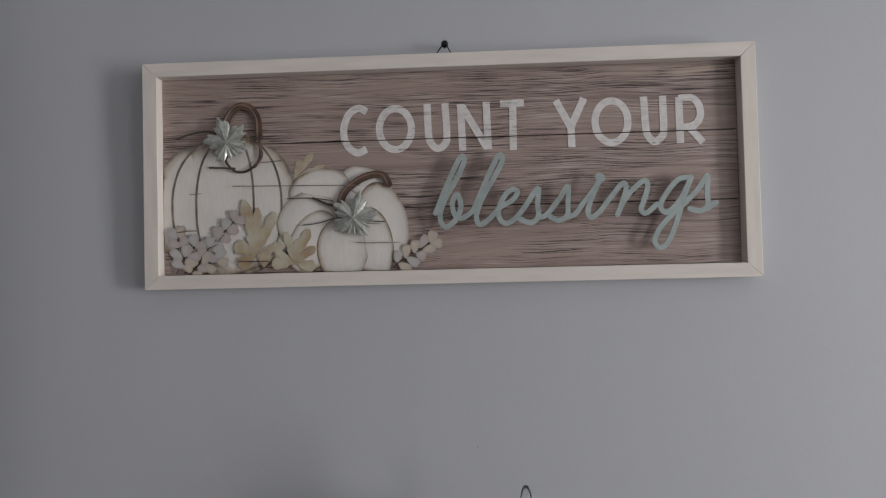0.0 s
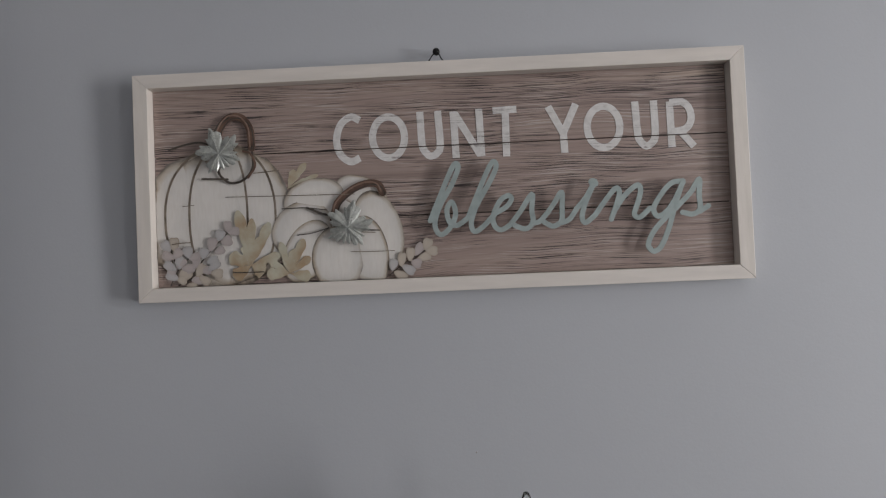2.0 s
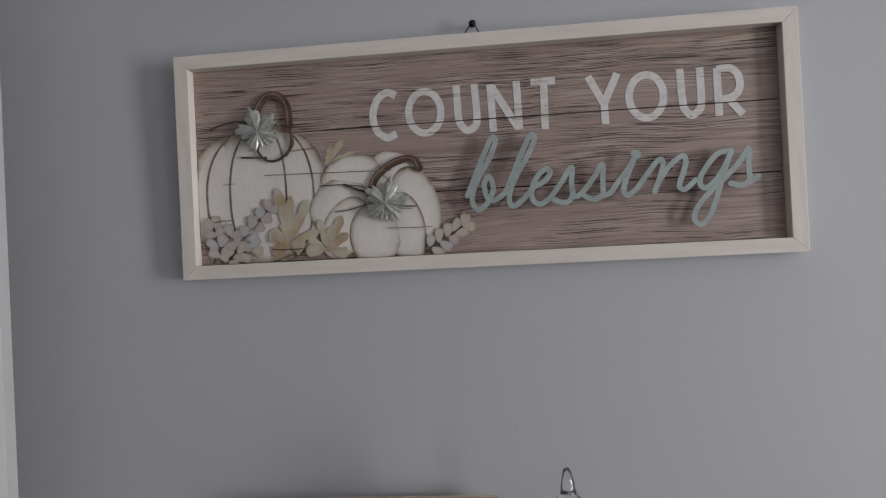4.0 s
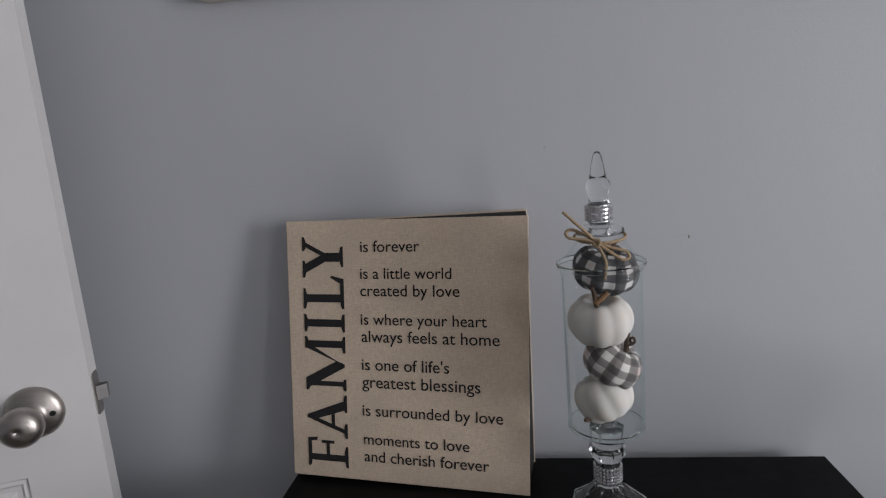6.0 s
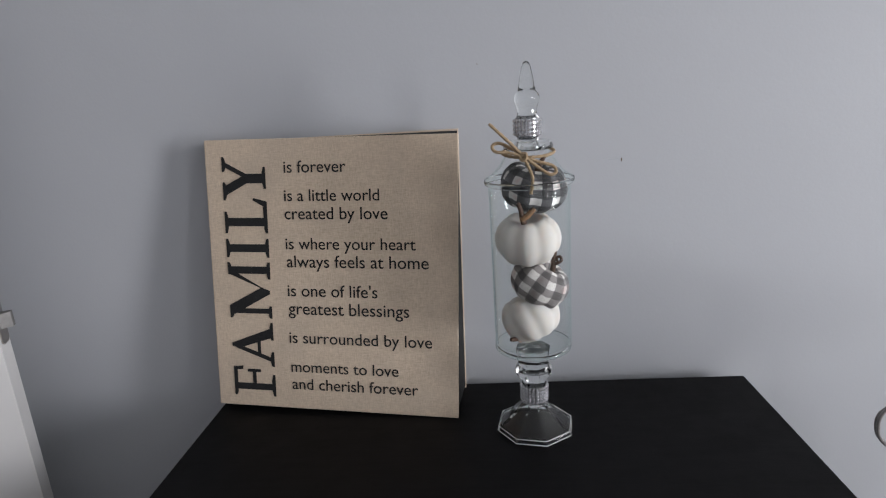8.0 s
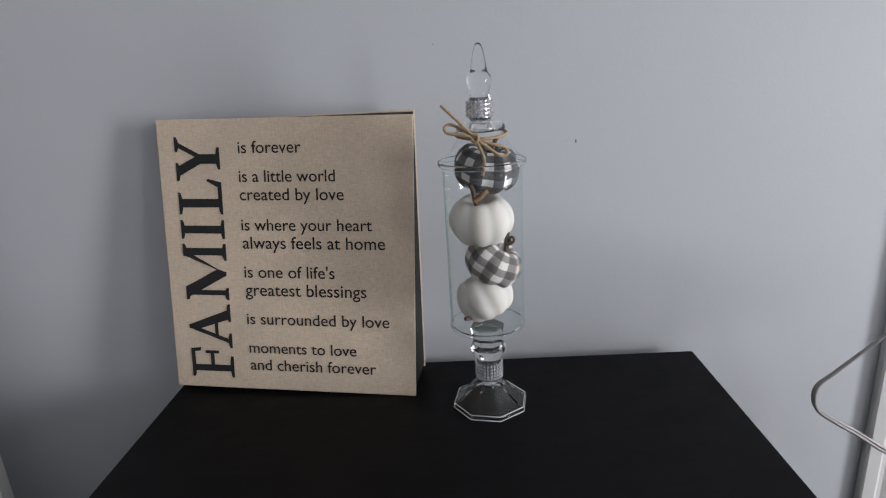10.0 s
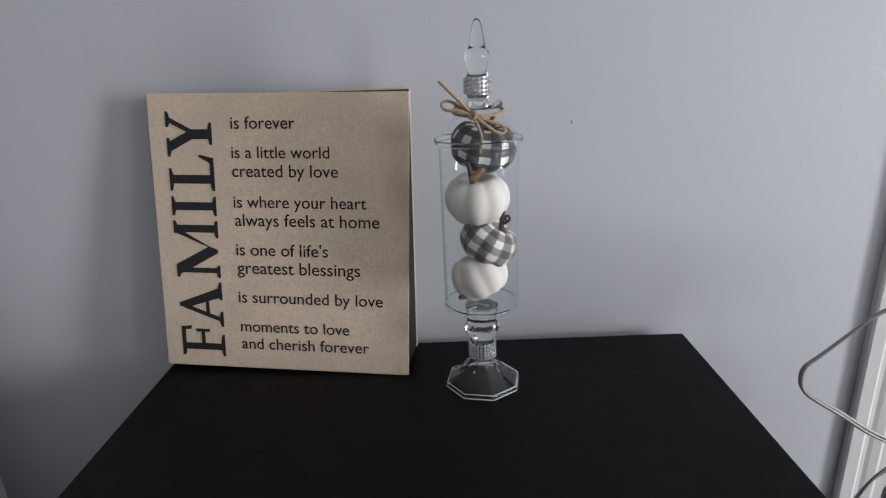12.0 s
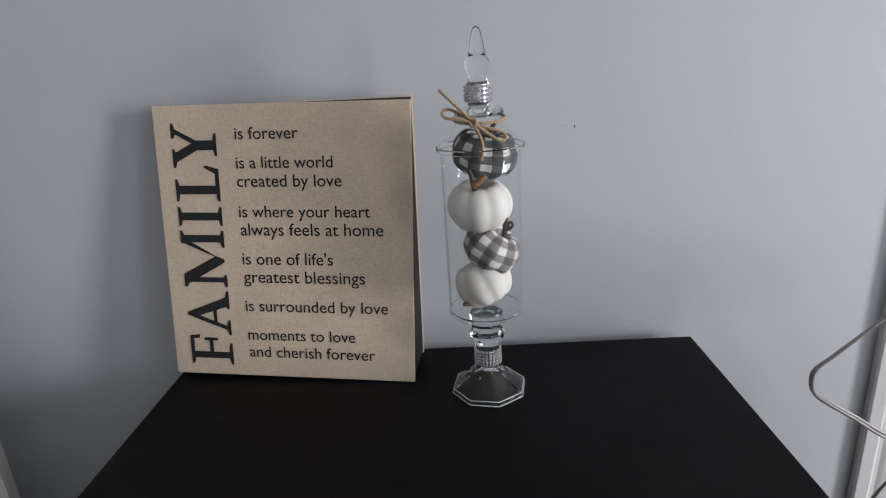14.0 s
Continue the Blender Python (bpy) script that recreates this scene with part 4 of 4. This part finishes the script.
def wall_sign():
    s = thing("wall_sign", pose(-0.002, 0.0, 1.6130, 1.5, 1.2, 0), "whitewashed framed wooden pumpkin sign hanging on a nail", "wall sign")
    w, h, b, f, r = 0.4045, 0.1520, 0.0195, -0.0190, 0.0035
    i0, i1 = w - b, h - 0.0185
    for name, ring in (("frame_rail", [(-w, h), (w, h), (i0, i1), (-i0, i1)]), ("frame_rail", [(-w, -h), (w, -h), (i0, -i1), (-i0, -i1)]),
                       ("frame_stile", [(-w, -h), (-w, h), (-i0, i1), (-i0, -i1)]), ("frame_stile", [(w, -h), (w, h), (i0, i1), (i0, -i1)])):
        gap = 0.00025
        bm = hexa(bmesh.new(), [(x * (1 - gap), r, z * (1 - gap)) for x, z in ring], [(x * (1 - gap), f, z * (1 - gap)) for x, z in ring])
        bmesh.ops.bevel(bm, geom=bm.edges[:], offset=0.0009, segments=2, affect="EDGES", profile=0.6)
        part(name, bm, FRAME_WOOD_FLAT if name == "frame_rail" else FRAME_WOOD, s)
    face = -0.004
    for z0, z1 in ((-0.1332, -0.0504), (-0.0490, 0.0413), (0.0427, 0.1332)):
        part("plank", box(bmesh.new(), -0.3846, 0.3846, face, 0.002, z0, z1, 0.0007), TAUPE, s, "weathered taupe board")
    part("backing_board", box(bmesh.new(), -0.3844, 0.3844, 0.0022, 0.0034, -0.1330, 0.1330), LINE_PAINT, s)
    # the painted pumpkins, back to front
    y = face - 0.0003
    art = []
    cx, cz, tall = -0.2885, -0.042, 0.099
    bounds = [-0.405, -0.372, -0.339, -0.260, -0.222, -0.2010]

    def gore(a, b):
        def outline(t):
            p = math.cos(t), math.sin(t)
            m = max(abs(p[0]), abs(p[1]))
            u, v = p[0] / m, p[1] / m
            v = max(-0.998, min(0.998, v))
            e = a + (b - a) * (u + 1) / 2 - cx
            return cx + e * (1 - abs(v) ** 2.3) ** 0.5, cz + tall * v + 0.004 * (1 - u * u) * (1 if v > 0 else -1)
        return outline

    big = part("painted_pumpkin", plate(bmesh.new(), ellipse(cx - 0.004, cz, 0.093, 0.097), y, 0.0, INNER), PUMPKIN_PAINT, s, "large painted cream pumpkin")
    for i, (a, b2) in enumerate(zip(bounds, bounds[1:])):
        part("pumpkin_rib", plate(bmesh.new(), gore(a, b2), y - 0.0004 - 0.00005 * i, 0.0003, INNER), PUMPKIN_PAINT, big)
    for e in bounds[1:-1]:
        seam = [(1000 * (cx + (e - cx) * (1 - abs(v) ** 2.3) ** 0.5), 1000 * (cz + tall * v)) for v in (0.97, 0.85, 0.6, 0.3, 0.0, -0.3, -0.6, -0.85)]
        part("painted_seam", stroke(bmesh.new(), seam, 3.0, y - 0.0009, y - 0.0002), SEAM_PAINT, big)
    oak_leaf(s, ((-191.7, 10.4, 21.0, 6.0, 53), (-183.7, 2.0, 22.3, 4.5, 22), (-199.7, 6.3, 13.5, 6.0, 70), (-190.6, -1.0, 14.8, 6.0, 21), (-208.9, -5.4, 4.6, 3.8, 168)), y - 0.0002)
    y2 = y - 0.0012
    small = part("painted_pumpkin", plate(bmesh.new(), ellipse(-0.138, -0.068, 0.078, 0.064), y2 + 0.0002, 0.0, INNER), PUMPKIN_PAINT, s, "small painted cream pumpkin")
    for i, (x, z, rx, rz, turn) in enumerate(((-0.105, -0.015, 0.036, 0.020, -22), (-0.170, -0.022, 0.042, 0.027, 12), (-0.187, -0.062, 0.043, 0.036, 35), (-0.084, -0.068, 0.032, 0.055, 14),
                                              (-0.180, -0.092, 0.030, 0.045, -30), (-0.098, -0.095, 0.026, 0.048, 10), (-0.140, -0.103, 0.035, 0.043, 0))):
        part("pumpkin_rib", plate(bmesh.new(), ellipse(x, z, rx, rz, turn), y2 - 0.0002 * i, 0.0003, INNER), PUMPKIN_PAINT, small)
    y3 = y2 - 0.0018
    for lobes in (((-264.7, -70.2, 38.2, 9.8, 103), (-255.1, -76.0, 31.5, 7.5, 88), (-243.2, -79.2, 31.1, 9.0, 65), (-248.1, -88.0, 21.1, 9.0, 67), (-236.5, -101.0, 20.8, 8.2, 18), (-271.1, -100.7, 16.2, 12.8, 156), (-268.5, -115.1, 14.4, 12.0, -148), (-247.4, -111.6, 9.8, 15.0, -25), (-256.9, -93.2, 14.3, 16.5, 92)),
                  ((-210.2, -99.3, 22.1, 6.8, 106), (-194.4, -97.8, 24.8, 8.2, 66), (-200.6, -104.3, 16.7, 9.0, 77), (-218.2, -111.6, 16.5, 6.8, 147), (-190.4, -110.0, 17.4, 7.5, 37), (-220.0, -120.5, 15.7, 10.5, 180), (-190.5, -123.5, 14.0, 10.5, -12), (-203.8, -109.3, 11.2, 13.5, 88))):
        oak_leaf(s, lobes, y3)
        y3 -= 0.0004
    random.seed(5)
    for x0, z0, x1, z1, n in ((-0.345, -0.129, -0.284, -0.060, 6), (-0.352, -0.129, -0.364, -0.080, 4), (-0.356, -0.131, -0.306, -0.112, 3), (-0.366, -0.131, -0.338, -0.092, 3), (-0.072, -0.129, -0.020, -0.096, 5)):
        line = stroke(bmesh.new(), [(x0 * 1000, z0 * 1000), ((x0 + x1) * 500 - 4, (z0 + z1) * 500), (x1 * 1000, z1 * 1000)], 1.2, y3, y3 + 0.001)
        twig = part("painted_sprig", line, LINE_PAINT, s, "painted mauve leaf sprig")
        for k in range(n):
            t = (k + 0.6) / n
            for d in (-1, 1):
                ang = math.degrees(math.atan2(z1 - z0, x1 - x0)) + d * (62 - 34 * t)
                cx2, cz2 = x0 + (x1 - x0) * t, z0 + (z1 - z0) * t
                lx, lz = 0.0105 * math.cos(radians(ang)), 0.0105 * math.sin(radians(ang))
                part("sprig_leaf", plate(bmesh.new(), petal(cx2 + lx, cz2 + lz, 0.0092 * random.uniform(0.8, 1.15), 0.0052 + 0.0016 * random.random(), ang + 20 * random.uniform(-1, 1)), y3 - 0.0002 - 0.0001 * (k % 3), 0.00003, INNER, 2), random.choice((SPRIG_PAINT, SPRIG_PAINT, OCHRE_SPRIG, BLUE_SPRIG)), twig)
    y4 = y3 - 0.0008
    # brown stems and tendrils
    for pts, wide, material, name in (([(-297, 58), (-292, 78), (-279, 92), (-263, 91), (-252, 76), (-250, 50)], 10, STEM_PAINT, "painted_stem"), ([(-300, 50), (-302, 66), (-292, 84), (-280, 93)], 4, LINE_PAINT, "painted_tendril"),
                                      ([(-250, 52), (-250, 22), (-265, 6), (-283, 5), (-296, 20), (-287, 33)], 3.0, LINE_PAINT, "painted_tendril"), ([(-262, 46), (-252, 42), (-246, 26), (-256, 10)], 2.5, STEM_PAINT, "painted_tendril"),
                                      ([(-318, 11), (-300, 10), (-284, 9)], 2.6, LINE_PAINT, "painted_tendril"), ([(-362, 52), (-340, 58), (-318, 60), (-300, 52)], 2.4, LINE_PAINT, "painted_tendril"),
                                      ([(-143, -52), (-137, -30), (-118, -13), (-97, -5), (-82, -7), (-76, -18)], 10, STEM_PAINT, "painted_stem"), ([(-178, -34), (-160, -42), (-146, -46)], 3, LINE_PAINT, "painted_tendril"),
                                      ([(-212, -34), (-180, -34), (-152, -38)], 1.2, LINE_PAINT, "painted_tendril"), ([(-192, -70), (-172, -68), (-150, -62)], 1.2, LINE_PAINT, "painted_tendril"), ([(-120, -66), (-100, -67), (-82, -68)], 1.4, LINE_PAINT, "painted_tendril"),
                                      ([(-280, -116), (-262, -117), (-239, -117)], 1.4, LINE_PAINT, "painted_tendril"),
                                      ([(-287, -15), (-240, -16), (-190, -17), (-114, -18.5)], 0.9, SEAM_PAINT, "painted_crack"), ([(-361, -75.5), (-350, -74), (-336, -74)], 1.3, SEAM_PAINT, "painted_crack"),
                                      ([(-248, 15.5), (-232, 16.5), (-214, 18)], 1.1, SEAM_PAINT, "painted_crack"), ([(-121, -95), (-95, -96), (-63, -96)], 0.9, SEAM_PAINT, "painted_crack"), ([(-139, -67), (-112, -69), (-88, -71)], 0.9, SEAM_PAINT, "painted_crack"),
                                      ([(-345, -25), (-330, -24)], 0.8, SEAM_PAINT, "painted_crack")):
        stem = part(name, stroke(bmesh.new(), pts, wide, y4, y4 + 0.0012, 0.0003), material, s)
        if wide == 10:
            part("brush_line", stroke(bmesh.new(), [(px - 2, pz + 1.5) for px, pz in pts], 1.8, y4 - 0.0006, y4 + 0.0002, 0.0003), STEM_SHINE, stem)
            part("brush_line", stroke(bmesh.new(), [(px + 3.4, pz - 2.4) for px, pz in pts], 1.5, y4 - 0.0005, y4 + 0.0002, 0.0003), LINE_PAINT, stem)
        y4 -= 0.00012
    # stamped metal leaves stand clear of the board
    for x, z, r, turn in ((-0.291, 0.0420, 0.0335, 108), (-0.1227, -0.0638, 0.034, 75)):
        bm = plate(bmesh.new(), maple(x, z, r, turn), -0.0150, 0.0025, INNER, 6, 120)
        for v in bm.verts:
            a = math.atan2(v.co.z - z, v.co.x - x) - radians(turn)
            d = math.hypot(v.co.z - z, v.co.x - x) / r
            v.co.y -= 0.0015 * d * math.cos(5 * a)
        leaf = part("metal_leaf", bm, GALVANISED, s, "raised galvanised metal maple leaf")
        for way, reach in MAPLE_LOBES:
            b2 = radians(way + turn)
            vein = [(1000 * (x + r * reach * q * math.cos(b2 + 0.10 * q)), 1000 * (z + r * reach * q * math.sin(b2 + 0.10 * q))) for q in (0.05, 0.4, 0.80)]
            part("vein", stroke(bmesh.new(), vein, 1.5, -0.0192, -0.0172), GALVANISED, leaf)
    # lettering
    for letter, strokes in CAPITALS:
        bm = bmesh.new()
        for k, pts in enumerate(strokes):
            stroke(bm, pts, 9.6, face - 0.0004 - 0.00012 * k, face + 0.0004, 0.0, 8, False)
        part("capital_letter", parted(bm), LETTER_PAINT, s, "chalky white capital letter")
    for x, z in ((-65.8, 56.3), (221.5, 56.7)):
        bm = bmesh.new()
        pts = [(x + 21.6 * math.cos(a), z + 27.6 * math.sin(a)) for a in (2 * math.pi * k / 20 for k in range(21))]
        stroke(bm, pts, 9.6, face - 0.0004, face + 0.0004, 0.0, 4, False)
        part("capital_letter", parted(bm), LETTER_PAINT, s, "chalky white capital letter")
    for k, (letter, strokes) in enumerate(SCRIPT):
        bm = bmesh.new()
        for q, pts in enumerate(strokes):
            stroke(bm, pts, 6.7, -0.0165 - 0.0004 * (k % 2) - 0.0002 * q, -0.0150 - 0.0004 * (k % 2) - 0.0002 * q, 0.0004, 7)
        if letter == "i":
            plate(bm, ellipse(0.2015, -0.0185, 0.0055, 0.0068, 60), -0.0174, 0.0002, INNER, 2)
        part("script_letter", bm, SAGE_METAL, s, "raised sage-green cut metal letter")
    for x, z in ((0.020, 0.008), (0.070, 0.008), (0.119, -0.060), (0.245, -0.040), (0.275, -0.108), (0.337, -0.050)):
        bm = lathe(bmesh.new(), [(0, -0.0005), (0.0012, -0.0005), (0.0012, 0.0092), (0, 0.0092)], 8)
        bm.transform(pose(x, -0.0068, z, 90, 0, 0))
        part("standoff_pin", bm, DARK_STEEL, s)
    wire = tube(bmesh.new(), [(-0.012, -0.004, 0.149), (-0.006, -0.007, 0.158), (0.0035, -0.011, 0.1665), (0.010, -0.007, 0.158), (0.017, -0.004, 0.149)], 0.0008, 6, 6)
    part("hanging_wire", wire, DARK_STEEL, s)


wall_sign()
nail_bm = lathe(bmesh.new(), [(0, 0.001), (0.0012, 0.001), (0.0012, 0.012), (0.0050, 0.0125), (0.0048, 0.0150), (0.0025, 0.0165), (0, 0.0165)], 16)
nail_bm.transform(pose(0.0045, 0.006, 1.7820, 90, 0, 0))
tagged(part("nail", nail_bm, DARK_STEEL, None, "", True), "dark round-headed steel nail in the wall", "nail")

# small scuffs on the wall
for x, z, w, h in ((0.203, 1.115, 0.0018, 0.0050), (0.190, 1.1165, 0.022, 0.0004), (0.024, 1.244, 0.0012, 0.0020)):
    bm = bmesh.new()
    plate(bm, ellipse(x, z, w / 2, h / 2), BACK - 0.0004, 0.0002, (-9, 9, 0, 9), 2)
    structure("trim", bm, SEAM_PAINT if h > 0.001 else WICKER, "small dark scuff on the grey wall", "scuff")


# ---- by the closet: lamp and its cord ----
def woven_lamp():
    l = thing("floor_lamp", pose(0.611, -0.20, 0), "slender grey woven floor lamp with small round top", "floor lamp")

    def radius(z):
        return 0.040 + 0.024 * math.sin(math.pi * z / 0.78)

    inner = lathe(bmesh.new(), [(0, 0), *[(radius(z) - 0.008, z) for z in (0.0, 0.15, 0.3, 0.45, 0.6, 0.7, 0.77)], (0, 0.77)], 32)
    part("core", inner, LINE_PAINT, l, "", True)
    weave = bmesh.new()
    for d in (-1, 1):
        for k in range(26):
            pts = []
            for i in range(40):
                z = 0.78 * i / 39
                a = 2 * math.pi * k / 26 + d * z * 16
                rr = radius(z) + d * 0.0022 * math.cos(i * 2.2)
                pts.append((rr * math.cos(a), rr * math.sin(a), z))
            tube(weave, pts, 0.0019, 5, 1)
    tagged(part("weave", weave, WICKER, l, "grey woven strands", True), kind="stuff")
    part("neck", lathe(bmesh.new(), [(0, 0.768), (0.03, 0.768), (0.02, 0.785), (0.014, 0.80), (0.014, 0.86), (0, 0.86)], 24), WICKER, l, "", True)
    part("shade", lathe(bmesh.new(), [(0.074 * math.sin(a), 0.900 - 0.032 * math.cos(a)) for a in (math.pi * k / 20 for k in range(21))], 32), WICKER, l, "grey round shade", True)


woven_lamp()
cord = thing("power_cord", pose(0.60, -0.10, 0.0), "thin grey flat lamp cord hanging in loops", "cord")


def twin_lead(name, points, turn, twist):
    """Two insulated wires side by side, turning slowly about each other."""
    line = smooth_line(points, 6)
    run = part(name, bmesh.new(), CORD, cord)
    bm = bmesh.new()
    for side in (-1, 1):
        path = []
        for i, p in enumerate(line):
            a = turn + twist * i / len(line)
            path.append(p + side * 0.0019 * Vector((0.35 * math.sin(a), math.cos(a), math.sin(a))))
        tube(bm, path, 0.0021, 8, 1)
    bmesh.ops.recalc_face_normals(bm, faces=bm.faces)
    bm.to_mesh(run.data)
    bm.free()
    for f in run.data.polygons:
        f.use_smooth = True


twin_lead("cord_run", [(0.060, -0.02, 0.935), (-0.0196, 0, 0.8825), (-0.0487, 0, 0.8614), (-0.0919, 0, 0.8225), (-0.1105, 0, 0.8050), (-0.1130, 0, 0.7860), (-0.1060, 0, 0.7695), (-0.0840, 0, 0.7531), (-0.0490, 0, 0.7310), (-0.0160, 0, 0.7075), (0.0151, 0, 0.6897), (0.060, 0, 0.665)], 1.5, 3.6)
twin_lead("cord_run", [(0.060, 0, 0.666), (0.0241, 0, 0.6394), (0.0067, 0, 0.6201), (-0.0050, 0, 0.5973), (-0.022, 0, 0.56), (-0.03, 0, 0.50), (-0.03, 0.02, 0.30), (0.0, 0.03, 0.006)], 1.2, 2.0)
